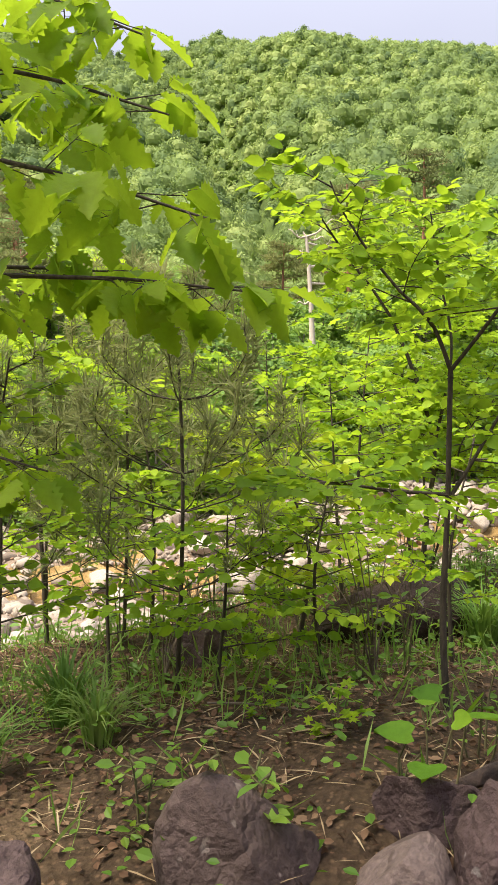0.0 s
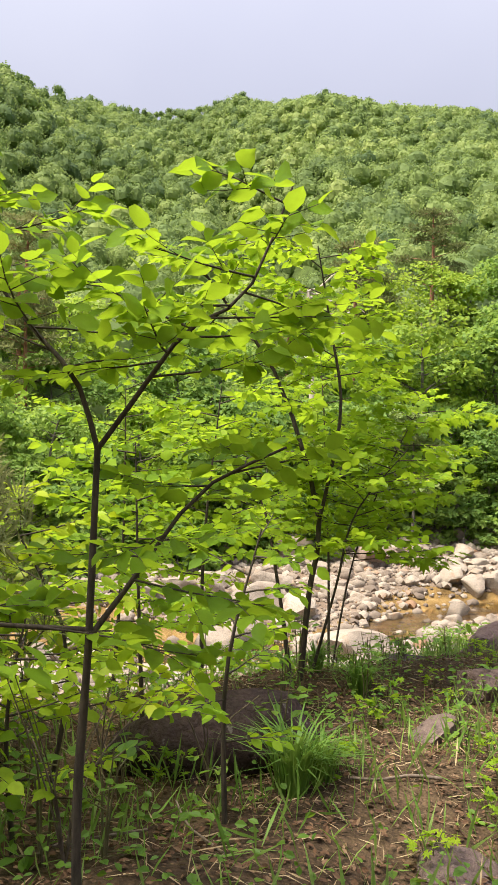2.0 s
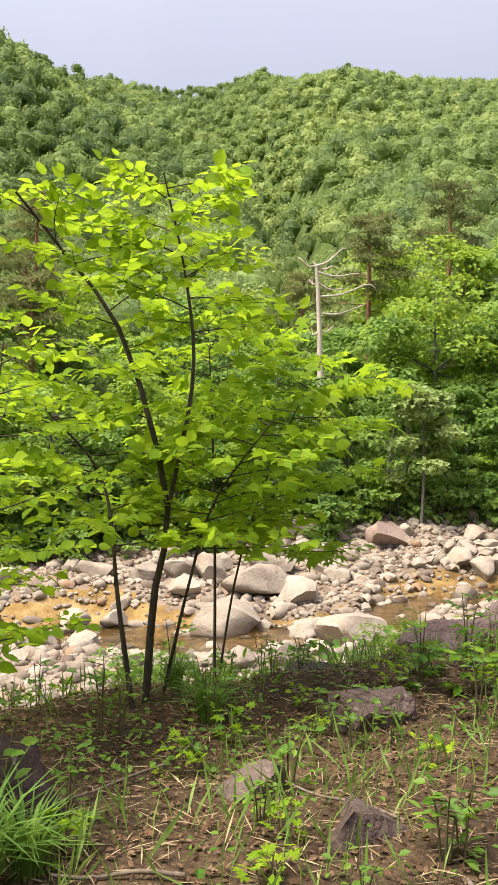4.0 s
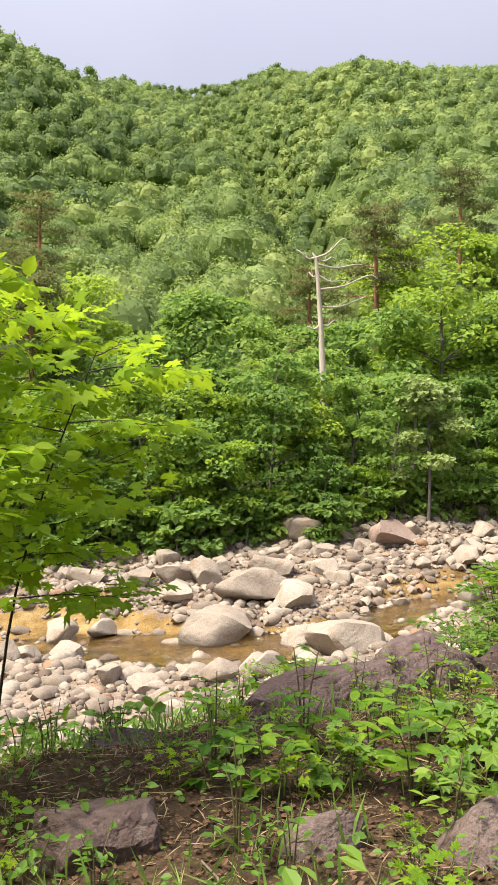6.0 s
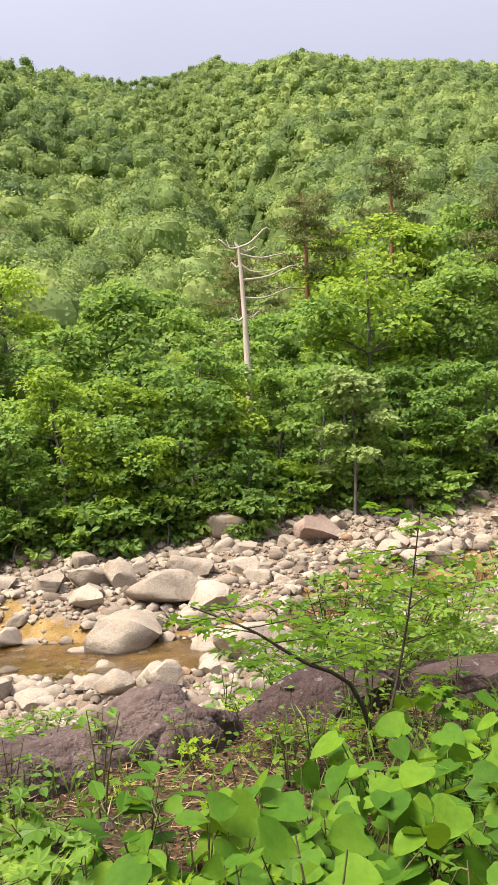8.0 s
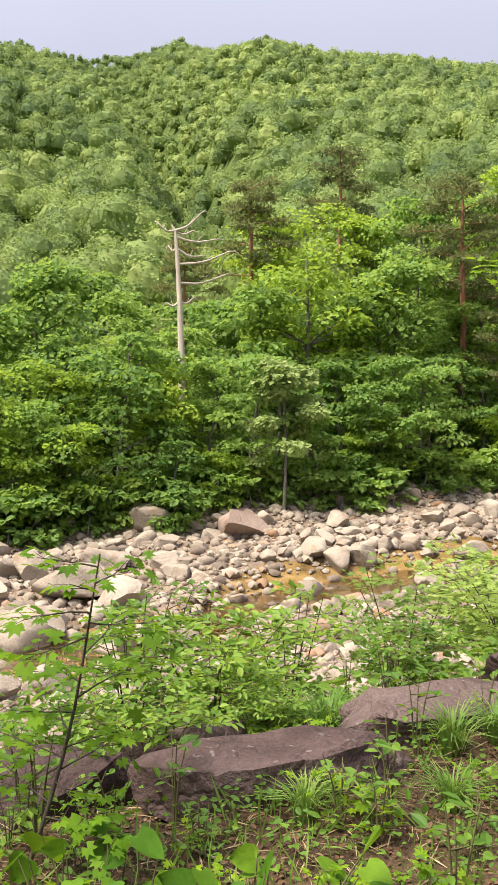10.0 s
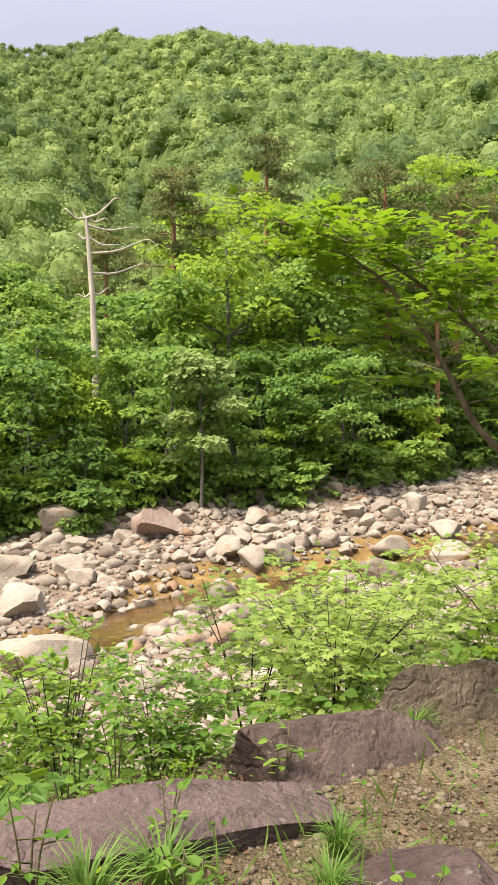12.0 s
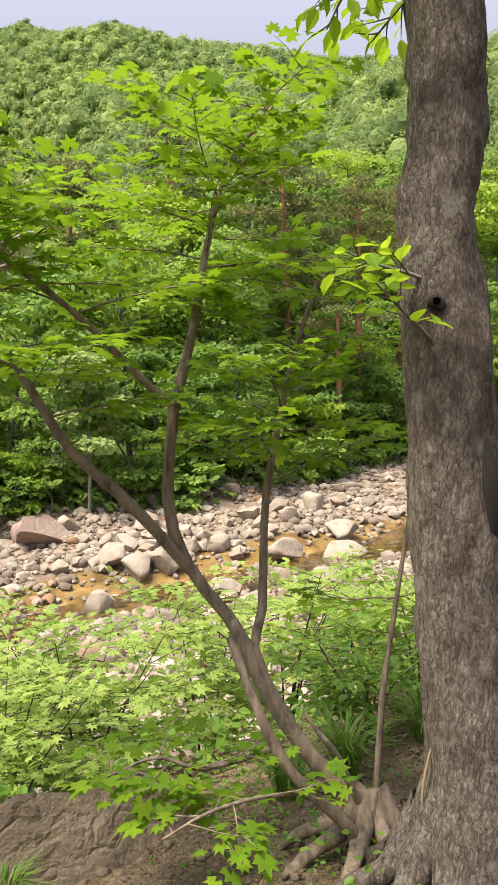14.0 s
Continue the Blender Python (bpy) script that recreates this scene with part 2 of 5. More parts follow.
# leaf outlines: vertices (across, along, lift) of a leaf one unit long, and quads
LEAF = (np.array([(0, 0, 0), (-.26, .32, .07), (-.24, .66, .06), (0, 1, -.05), (.24, .66, .06), (.26, .32, .07)]), np.array([(0, 3, 2, 1), (0, 5, 4, 3)]))
LEAF_FINE = (np.array([(0, 0, 0), (0, .33, -.01), (0, .67, -.02), (0, 1, -.09), (-.13, .07, .03), (-.27, .32, .07), (-.235, .64, .05), (.13, .07, .03), (.27, .32, .07), (.235, .64, .05), (-.07, .88, -.02), (.07, .88, -.02)]),
             np.array([(0, 1, 5, 4), (1, 2, 6, 5), (2, 3, 10, 6), (1, 0, 7, 8), (2, 1, 8, 9), (3, 2, 9, 11)]))
CARD = (np.array([(0, 0, 0), (-.42, .5, .1), (0, 1, -.05), (.42, .5, .1)]), np.array([(0, 3, 2, 1)]))
NEEDLE = (np.array([(0, 0, 0), (-.03, .5, 0), (0, 1, -.05), (.03, .5, 0)]), np.array([(0, 3, 2, 1)]))


def star_leaf(lobes, deep):
    """A palmate leaf: one quad for each lobe."""
    v, q = [(0, .38, 0)], []
    angles = np.linspace(-130, 130, lobes)
    reach = .62 - .27 * np.abs(angles / 130) ** 1.3
    gap = angles[1] - angles[0]
    for i in range(lobes + 1):
        a = radians(angles[0] - gap / 2 + gap * i)
        r = deep * (.8 if 0 < i < lobes else .75)
        v.append((math.sin(a) * r, .38 + math.cos(a) * r, .03))
    for i, a in enumerate(np.radians(angles)):
        v.append((math.sin(a) * reach[i], .38 + math.cos(a) * reach[i], -.03))
        q.append((0, 2 + i, 2 + lobes + i, 1 + i))
    return np.array(v), np.array(q)


MAPLE = star_leaf(7, .40)


def oak_leaf(bumps=5):
    v = [(0, 0, 0)]
    rows = []
    n = bumps * 2 + 1
    for i in range(n + 1):
        s = i / n
        w = .30 * math.sin(math.pi * min(1, s ** .75 * .97 + .02)) ** .8 * (1.2 if i % 2 else .74) + .012
        rows.append((len(v), len(v) + 1, len(v) + 2))
        v += [(-w, s, .08 * w * 4), (0, s, -.06 * s * s), (w, s, .08 * w * 4)]
    q = []
    for a, b in zip(rows, rows[1:]):
        q += [(a[0], a[1], b[1], b[0]), (a[1], a[2], b[2], b[1])]
    v = np.array(v[1:])
    return v, np.array(q) - 1


OAK = oak_leaf()


def heart_leaf():
    """A broad heart-shaped leaf."""
    prof = [(.0, .0), (.30, -.10), (.46, .08), (.48, .3), (.38, .58), (.2, .82), (.0, 1.0)]
    v, q = [], []
    for i, (w, s) in enumerate(prof):
        mid = max(0, s) if i else 0.0
        v += [(-w, s, .10 * w), (0, mid, -.10 * mid), (w, s, .10 * w)]
    for i in range(len(prof) - 1):
        a, b = 3 * i, 3 * i + 3
        q += [(a, a + 1, b + 1, b), (a + 1, a + 2, b + 2, b + 1)]
    return np.array(v), np.array(q)


HEART = heart_leaf()


def leaves(shape, pos, along, up, size, wide=1.0):
    """Vertices and quads of one leaf at each place; along: its midrib; up: the side that it turns to the sky."""
    tv, tq = shape
    pos, along = np.asarray(pos, float), unit(np.asarray(along, float))
    side = unit(np.cross(along, up))
    nrm = np.cross(side, along)
    size = np.broadcast_to(np.asarray(size, float), (len(pos),))[:, None, None]
    v = pos[:, None] + size * (tv[None, :, 0:1] * side[:, None] * wide + tv[None, :, 1:2] * along[:, None] + tv[None, :, 2:3] * nrm[:, None])
    q = tq[None] + (np.arange(len(pos)) * len(tv))[:, None, None]
    return v.reshape(-1, 3), q.reshape(-1, tq.shape[1])


def tube(points, radii, sides=7, wob=0.0, seed=0):
    """A tapered limb along points."""
    p = np.asarray(points, float)
    r = np.interp(np.linspace(0, 1, len(p)), np.linspace(0, 1, len(radii)), radii)
    tan = unit(np.gradient(p, axis=0))
    ref = np.array([0.31, 0.95, 0.05])
    a = unit(np.cross(tan, ref))
    b = np.cross(tan, a)
    th = np.linspace(0, 2 * np.pi, sides, endpoint=False)
    rr = np.ones((len(p), sides))
    if wob:
        rr = 1 + wob * vnoise(th[None] * 1.3 + 7 * seed, np.arange(len(p))[:, None] * 0.45, seed)
        rr = rr * (1 + wob * .6 * vnoise(th[None] * 4 + 3 * seed, np.arange(len(p))[:, None] * 1.1, seed + 5))
    v = p[:, None] + (r[:, None] * rr)[..., None] * (np.cos(th)[None, :, None] * a[:, None] + np.sin(th)[None, :, None] * b[:, None])
    i, j = np.meshgrid(np.arange(len(p) - 1), np.arange(sides), indexing="ij")
    j2 = (j + 1) % sides
    q = np.stack([i * sides + j, i * sides + j2, (i + 1) * sides + j2, (i + 1) * sides + j], -1).reshape(-1, 4)
    return v.reshape(-1, 3), q


def joined(pieces):
    vs, qs, n = [], [], 0
    for v, q in pieces:
        vs.append(v)
        qs.append(q + n)
        n += len(v)
    return np.concatenate(vs), np.concatenate(qs)


def smooth_line(pts, n):
    """A Catmull-Rom line through points."""
    p = np.asarray(pts, float)
    p = np.vstack([2 * p[0] - p[1], p, 2 * p[-1] - p[-2]])
    out = []
    for u in np.linspace(0, len(p) - 3 - 1e-6, n):
        i = int(u)
        t = u - i
        a, b, c, d = p[i:i + 4]
        out.append(.5 * (2 * b + (c - a) * t + (2 * a - 5 * b + 4 * c - d) * t * t + (3 * b - a - 3 * c + d) * t ** 3))
    return np.array(out)


class Growth:
    """Gathers the limbs and leaves of one plant."""

    def __init__(self, seed):
        self.rng = np.random.default_rng(seed)
        self.tubes, self.limbs = [], []
        self.pos, self.dirs = [], []

    def limb(self, pts, r0, r1, sides=6, wob=0.1):
        self.limbs.append(tube(pts, [r0, r1], sides, wob, len(self.limbs)))
        return pts

    def twig(self, start, way, length, r, level, bend=0.25, rise=0.0, every=0.05, fan=55, flat=0.35, subs=5):
        """A limb that forks into smaller ones and bears leaves along its last two levels."""
        g = self.rng
        n = 5 if level > 1 else 4 if level else 3
        pts = [np.asarray(start, float)]
        d = unit(np.asarray(way, float))
        for i in range(n):
            d = unit(d + g.normal(0, bend * .4, 3) + np.array([0, 0, rise / n]))
            pts.append(pts[-1] + d * length / n)
        pts = np.array(pts)
        self.tubes.append(tube(pts, [r, r * .35], 5 if level > 1 else 4 if level else 3))
        if level > 0:
            for i in range(subs):
                s = (.25 + .72 * (i + g.random() * .8) / subs)
                at = s * n
                j = min(int(at), n - 1)
                p = pts[j] + (pts[j + 1] - pts[j]) * (at - j)
                dd = unit(pts[j + 1] - pts[j])
                side = unit(np.cross(dd, [0, 0, 1]))
                sgn = 1 if i % 2 else -1
                a = radians(fan * (.7 + .5 * g.random()))
                w = dd * math.cos(a) + side * sgn * math.sin(a) + np.array([0, 0, g.normal(0, flat)])
                self.twig(p, w, length * (.65 - .3 * s) * (.8 + .4 * g.random()), r * .5, level - 1, bend, rise * .5, every, fan, flat, subs)
        if level <= 1:
            k = max(2, int(length / every))
            for i in range(k):
                s = .2 + .8 * (i + 1) / k
                at = min(s * n, n - 1e-3)
                j = int(at)
                p = pts[j] + (pts[j + 1] - pts[j]) * (at - j)
                dd = unit(pts[j + 1] - pts[j])
                side = unit(np.cross(dd, [0, 0, 1]))
                w = dd * .7 + side * (1 if i % 2 else -1) * (.9 if i < k - 1 else .1)
                self.pos.append(p)
                self.dirs.append(w + g.normal(0, .25, 3))
        return pts

    def wood(self):
        return joined(self.limbs + self.tubes)

    def foliage(self, shape, size, droop=0.25, tilt=0.35, spread=0.3, wide=1.0):
        g = self.rng
        pos, d = np.array(self.pos), unit(np.array(self.dirs))
        d = unit(d + np.array([0, 0, -droop]) + g.normal(0, .1, d.shape))
        up = np.array([0, 0, 1.0]) + g.normal(0, tilt, d.shape)
        return leaves(shape, pos, d, up, size * (1 + spread * (g.random(len(pos)) * 2 - 1)), wide)


# ---- the valley: one sheet of ground ----
RIDGE_AZ = np.radians([-180, -70, -40, -21, -18.5, -14.9, -10.6, -7.8, -4.7, -2.4, 0.3, 3.7, 6.3, 9.2, 13.3, 17.9, 21, 30, 50, 80, 180])
RIDGE_EL = np.radians([14, 20, 26, 25.3, 24.4, 23.1, 22.7, 22.5, 23.1, 23.7, 23.2, 23.6, 22.9, 22.4, 22.1, 21.3, 21.2, 21.5, 24, 20, 14])
RIDGE_R = np.array([300, 300, 260, 270, 280, 330, 520, 540, 520, 490, 480, 470, 460, 450, 440, 430, 420, 400, 350, 300, 300.0])


def near_edge(x):
    return 6.7 - 0.8 * np.clip((1.0 - x) / 1.5, 0, 1) + 0.62 * np.clip(x, -12, 14) + 0.35 * np.clip(x - 14, 0, 80) + 0.3 * np.clip(x + 12, -60, 0)


def far_foot(x):
    return 43.0 + 0.3 * x + 6.0 * np.clip((x - 17) / 8, 0, 1)


CH_X = np.array([-60, -20, -5, 0, 3, 6, 8, 12, 20, 30, 60.0])
CH_Y = np.array([26, 32, 33.2, 30.4, 29.6, 33.2, 36.3, 37.6, 40.5, 47, 62.0])


def channel(x, y):
    """Distance from the middle of the running water."""
    return (y - np.interp(x, CH_X, CH_Y)) * 0.88


def water_level(x):
    return -5.22 + 0.075 * np.clip(x, -25, 40)


def trail_level(x, y):
    return 0.15 + 0.022 * x


def sstep(a, b, v):
    t = np.clip((v - a) / (b - a), 0, 1)
    return t * t * (3 - 2 * t)


def ground_z(x, y):
    x, y = np.broadcast_arrays(np.asarray(x, float), np.asarray(y, float))
    land = trail_level(np.clip(x, -15, 25), y) + 0.05 * fbm(x * .9, y * .9, 3) + 0.03 * fbm(x * 4, y * 4, 5, 3)
    land = land + 0.26 * np.exp(-((x - .4) ** 2 / 3 + (y - 2.6) ** 2 / 1.6))
    land = land - np.clip(.1 + .022 * x, 0, .4) * sstep(-4.2, -.3, y - near_edge(x))
    land = land + 0.06 * np.exp(-((x - 10.25) ** 2 + (y - 11.4) ** 2) / .5)
    back = np.clip(-2.5 - (y - 0.8 * x), 0, None)
    land = land + 0.35 * np.minimum(back, 90)
    e = y - near_edge(x)
    bed = water_level(x) + 0.30 + 0.12 * fbm(x * .35, y * .35, 11) + 0.05 * fbm(x * 2, y * 2, 13, 3)
    ch = np.abs(channel(x, y) + 0.9 * vnoise(x * .35, y * .35, 17))
    bed = bed - 0.62 * (1 - sstep(1.2, 3.2, ch))
    drop = sstep(-1.2, 9.3, e + .5 * vnoise(x * .5, y * .5, 19))
    z = land + (bed - land) * drop
    f = y - far_foot(x) + 1.2 * vnoise(x * .2, y * .2, 23)
    z = z + 1.1 * sstep(-11, 0, f) + 1.7 * sstep(-1, 5, f)
    r = np.hypot(x, y)
    az = np.arctan2(x, y)
    big_r = np.interp(az, RIDGE_AZ, RIDGE_R)
    el = np.interp(az, RIDGE_AZ, RIDGE_EL)
    r0 = 58.0
    top = big_r * np.tan(el)
    u = np.clip((r - r0) / (big_r - r0), 0, None)
    hill = top * np.where(u < 1, u, 1 - 0.6 * (u - 1))
    mid = np.sin(np.pi * np.clip(u, 0, 1))
    hill = hill + mid * (9 * fbm(x * .012, y * .012, 31, 3))
    gully = np.radians(-9 + 11 * np.clip(1.1 - u, 0, 1))
    hill = hill - 32 * mid * np.exp(-((az - gully) / radians(3.0)) ** 2)
    far = sstep(0, 25, f)
    return z + far * np.where(u > 0, np.maximum(hill, -40), 0)


def axis(parts):
    return np.unique(np.concatenate([np.arange(a, b, s) for a, b, s in parts]))


gx = axis([(-900, -300, 60), (-300, -60, 8), (-60, -12, 1.2), (-12, -2.5, 0.3), (-2.5, 13, 0.11), (13, 30, 0.4), (30, 70, 1.2), (70, 320, 8), (320, 901, 60)])
gy = axis([(-900, -100, 50), (-100, -10, 5), (-10, 0, 0.5), (0, 16, 0.11), (16, 46, 0.33), (46, 70, 1.0), (70, 620, 6), (620, 1501, 60)])
X, Y = np.meshgrid(gx, gy)
Z = ground_z(X, Y)
nx, ny = len(gx), len(gy)
ii, jj = np.meshgrid(np.arange(ny - 1), np.arange(nx - 1), indexing="ij")
gq = np.stack([ii * nx + jj, ii * nx + jj + 1, (ii + 1) * nx + jj + 1, (ii + 1) * nx + jj], -1).reshape(-1, 4)
me = quad_mesh("ground", np.stack([X, Y, Z], -1).reshape(-1, 3), gq, [M_SOIL, M_GRAVEL, M_BED, M_FOREST, M_GRIT], True)
cx, cy = (gx[jj] + gx[np.minimum(jj + 1, nx - 1)]).ravel() / 2, (gy[ii] + gy[np.minimum(ii + 1, ny - 1)]).ravel() / 2
edge_d = cy - near_edge(cx) + .8 * fbm(cx * .5, cy * .5, 41)
foot_d = cy - far_foot(cx) + 1.5 * vnoise(cx * .3, cy * .3, 43)
kind = np.where(edge_d < 7.5, 0, np.where(foot_d < 2.5, 1, 3))
kind = np.where((kind == 1) & (np.abs(channel(cx, cy) + 0.9 * vnoise(cx * .35, cy * .35, 17)) < 2.7), 2, kind)
kind = np.where((edge_d < 7.5) & (np.hypot(cx - 4, cy - 4) > 25), 3, kind)
kind = np.where((kind == 0) & (cx > 7.5 + .5 * vnoise(cx * 1.2, cy * 1.2, 45)) & (cx < 14) & (cy > 9.4 + .6 * vnoise(cx * .9, cy * .9, 46)) & (edge_d < 1), 4, kind)
me.polygons.foreach_set("material_index", kind.astype(np.int32))
ground = tagged(new("ground", me), "brown leaf litter, pale stream gravel and wooded slopes", "ground", kind="structure")

# the stream: a winding sheet of shallow water
sx = np.arange(-40, 50, 1.0)
sc = np.interp(sx, CH_X, CH_Y)
sv, sq = [], []
for i, (x, y) in enumerate(zip(sx, sc)):
    for j in range(9):
        yy = y + (j - 4) * 0.95
        sv.append((x, yy, water_level(x)))
for i in range(len(sx) - 1):
    for j in range(8):
        a = i * 9 + j
        sq.append((a, a + 9, a + 10, a + 1))
water = tagged(new("water", quad_mesh("water", sv, sq, M_WATER, True)), "shallow clear amber stream water between boulders", "water", kind="structure")

# ---- the wooded mountainside ----
rng = np.random.default_rng(5)
ga, gb = np.meshgrid(np.arange(-70, 80), np.arange(0, 128))
hx = (ga * 5.4 + (gb % 2) * 2.7).ravel() + rng.normal(0, 1.3, ga.size)
hy = (40 + gb * 4.6).ravel() + rng.normal(0, 1.3, ga.size)
haz, hr = np.arctan2(hx, hy), np.hypot(hx, hy)
edge_r = np.interp(haz, RIDGE_AZ, RIDGE_R)
keep = (np.abs(haz - radians(3.3)) < radians(27)) & (hr < edge_r + 7) & (hy - far_foot(hx) > 22)
hx, hy, haz, hr, edge_r = hx[keep], hy[keep], haz[keep], hr[keep], edge_r[keep]
n_hill = len(hx)
crown = rng.uniform(2.1, 3.7, n_hill)
tall = .8 + 3.6 * rng.random(n_hill) ** 1.4
skyline = (hr > edge_r - 9) & (rng.random(n_hill) < .75)
tone = rng.normal(.22, .15, n_hill) + .2 * fbm(hx * .018, hy * .018, 51, 3)
tone = np.where(rng.random(n_hill) < .06, -.08, tone)
tone = np.where(skyline, -.10 + .1 * rng.random(n_hill), tone)
crown = np.where(skyline, crown * .75, crown)
tall = np.where(skyline, tall + .6 + 2.2 * rng.random(n_hill), tall)
hz = ground_z(hx, hy) + tall
PUFFS = 11
puff = unit(rng.normal(0, 1, (n_hill, PUFFS, 3)) * np.array([1, 1, .75]) + np.array([0, -.15, .4]))
puff_tone = rng.normal(0, .07, (n_hill, PUFFS))


def billow(sel, d):
    """Radius of each crown towards d, swollen over its boughs; the way out of the nearest bough; that bough's tone."""
    dot = np.einsum("mik,mjk->mij", d, puff[sel])
    near = dot.argmax(2)
    best = np.take_along_axis(dot, near[..., None], 2)[..., 0]
    swell = np.sqrt(np.clip((best - .72) / .28, 0, 1))
    rad = .68 + .34 * swell
    mid = np.take_along_axis(puff[sel], near[..., None], 1)
    return rad, unit(d * rad[..., None] - .66 * mid + .12 * d), np.take_along_axis(puff_tone[sel], near, 1)


def crowns(sel, per, size):
    """Leaf sprays over the boughs of every crown."""
    m = int(sel.sum())
    d = rng.normal(0, 1, (m, per, 3))
    d[..., 2] = np.abs(d[..., 2]) - .35
    d = unit(d)
    rad, way, shade = billow(sel, d)
    rad = rad * rng.uniform(.93, 1.10, (m, per)) * crown[sel][:, None]
    c = np.stack([hx[sel], hy[sel], hz[sel]], -1)[:, None] + d * rad[..., None] * np.array([1, 1, 1.15])
    along = np.cross(way, rng.normal(0, 1, d.shape)) + np.array([0, 0, -.25])
    up = way + rng.normal(0, .33, d.shape)
    s = size * rng.uniform(.6, 1.4, (m, per))
    v, q = leaves(CARD, c.reshape(-1, 3), along.reshape(-1, 3), up.reshape(-1, 3), s.reshape(-1), 1.1)
    shade = tone[sel][:, None] + shade + rng.normal(0, .03, (m, per))
    return v, q, np.repeat(shade.reshape(-1), 4)


def domes(sel, rings, sides):
    """The leafy mass inside each crown."""
    m = int(sel.sum())
    th, ph = np.meshgrid(np.radians(np.linspace(3, 118, rings)), np.arange(sides) * 2 * np.pi / sides, indexing="ij")
    d = np.stack([np.sin(th) * np.cos(ph), np.sin(th) * np.sin(ph), np.cos(th)], -1).reshape(1, -1, 3)
    d = unit(np.repeat(d, m, 0) + rng.normal(0, .05, (m, rings * sides, 3)))
    rad, _, shade = billow(sel, d)
    rad = rad * crown[sel][:, None] * rng.uniform(.74, .86, rad.shape)
    v = np.stack([hx[sel], hy[sel], hz[sel]], -1)[:, None] + d * rad[..., None] * np.array([1, 1, 1.15])
    i, j = np.meshgrid(np.arange(rings - 1), np.arange(sides), indexing="ij")
    q = np.stack([i * sides + j, (i + 1) * sides + j, (i + 1) * sides + (j + 1) % sides, i * sides + (j + 1) % sides], -1).reshape(1, -1, 4)
    q = q + (np.arange(m) * rings * sides)[:, None, None]
    return v.reshape(-1, 3), q.reshape(-1, 4), (tone[sel][:, None] + shade).reshape(-1)


near_h, mid_h, far_h = hr < 140, (hr >= 140) & (hr < 240), hr >= 240
parts = [domes(near_h, 6, 10), domes(~near_h, 5, 9), crowns(near_h, 520, .36), crowns(mid_h, 190, .52), crowns(far_h, 66, .80)]
cv, cq = joined([p[:2] for p in parts])
me = quad_mesh("hillside_forest", cv, cq, M_LEAF_HILL_HAZED, False)
me.attributes.new("tone", "FLOAT", "POINT").data.foreach_set("value", np.concatenate([p[2] for p in parts]).astype(np.float32))
tagged(new("hillside_forest", me), "dense broadleaf forest covering the mountainside, its green paled for distance haze", "forest", kind="stuff")


# ---- far bank trees ----
def bank_tree_meshes(seed, height, width, n, stem=0.09, layered=False, low=.22):
    """A broadleaf tree: bent stem, limbs, and a crown of clumped sprays with gaps."""
    g = np.random.default_rng(seed)
    pts = smooth_line([(0, 0, -.4), (g.normal(0, .15), g.normal(0, .15), height * .35), (g.normal(0, .4), g.normal(0, .4), height * .7), (g.normal(0, .5), g.normal(0, .5), height * .97)], 12)
    pieces = [tube(pts, [stem, stem * .25], 7, .15, seed)]
    pos, out, sz = [], [], []
    clumps = int(14 + width * 5)
    for c in range(clumps):
        s = g.uniform(low, 1.0)
        base = pts[int(s * 10.99)]
        a = g.uniform(0, 2 * np.pi)
        reach = width * (.25 + .75 * math.sin(math.pi * min(1, .18 + s * .78))) * g.uniform(.45, 1.0)
        tip = base + np.array([math.cos(a) * reach, math.sin(a) * reach, reach * g.uniform(.0, .55)])
        mid = (base + tip) / 2 + g.normal(0, .12, 3)
        pieces.append(tube(smooth_line([base, mid, tip], 5), [stem * .3, stem * .06], 4))
        m = n // clumps
        cr = width * g.uniform(.20, .40)
        d = unit(g.normal(0, 1, (m, 3)) + np.array([0, 0, .55]))
        flat = .30 if layered else .58
        pos.append(tip + d * (cr * g.uniform(.72, 1.05, (m, 1)) * np.array([1.15, 1.15, flat])))
        out.append(d)
        sz.append(g.uniform(.15, .31, m) * (1.2 if layered else 1.0))
    pos, out, sz = np.concatenate(pos), np.concatenate(out), np.concatenate(sz)
    along = out * np.array([1, 1, .2]) + g.normal(0, .5, pos.shape) + np.array([0, 0, -.3])
    up = np.array([0, -0.1, .55]) + out * .8 + g.normal(0, .25, pos.shape)
    wood = joined(pieces)
    return wood, leaves(LEAF if layered else CARD, pos, along, up, sz, 1.15)


def plant(name, wood, foliage, bark, leaf, label, category, group=""):
    root = empty(name)
    part_data("trunk", quad_mesh("trunk", *wood, bark, True), root)
    if foliage is not None:
        part_data("crown", quad_mesh("crown", *foliage, leaf), root)
    return tagged(root, label, category, group)


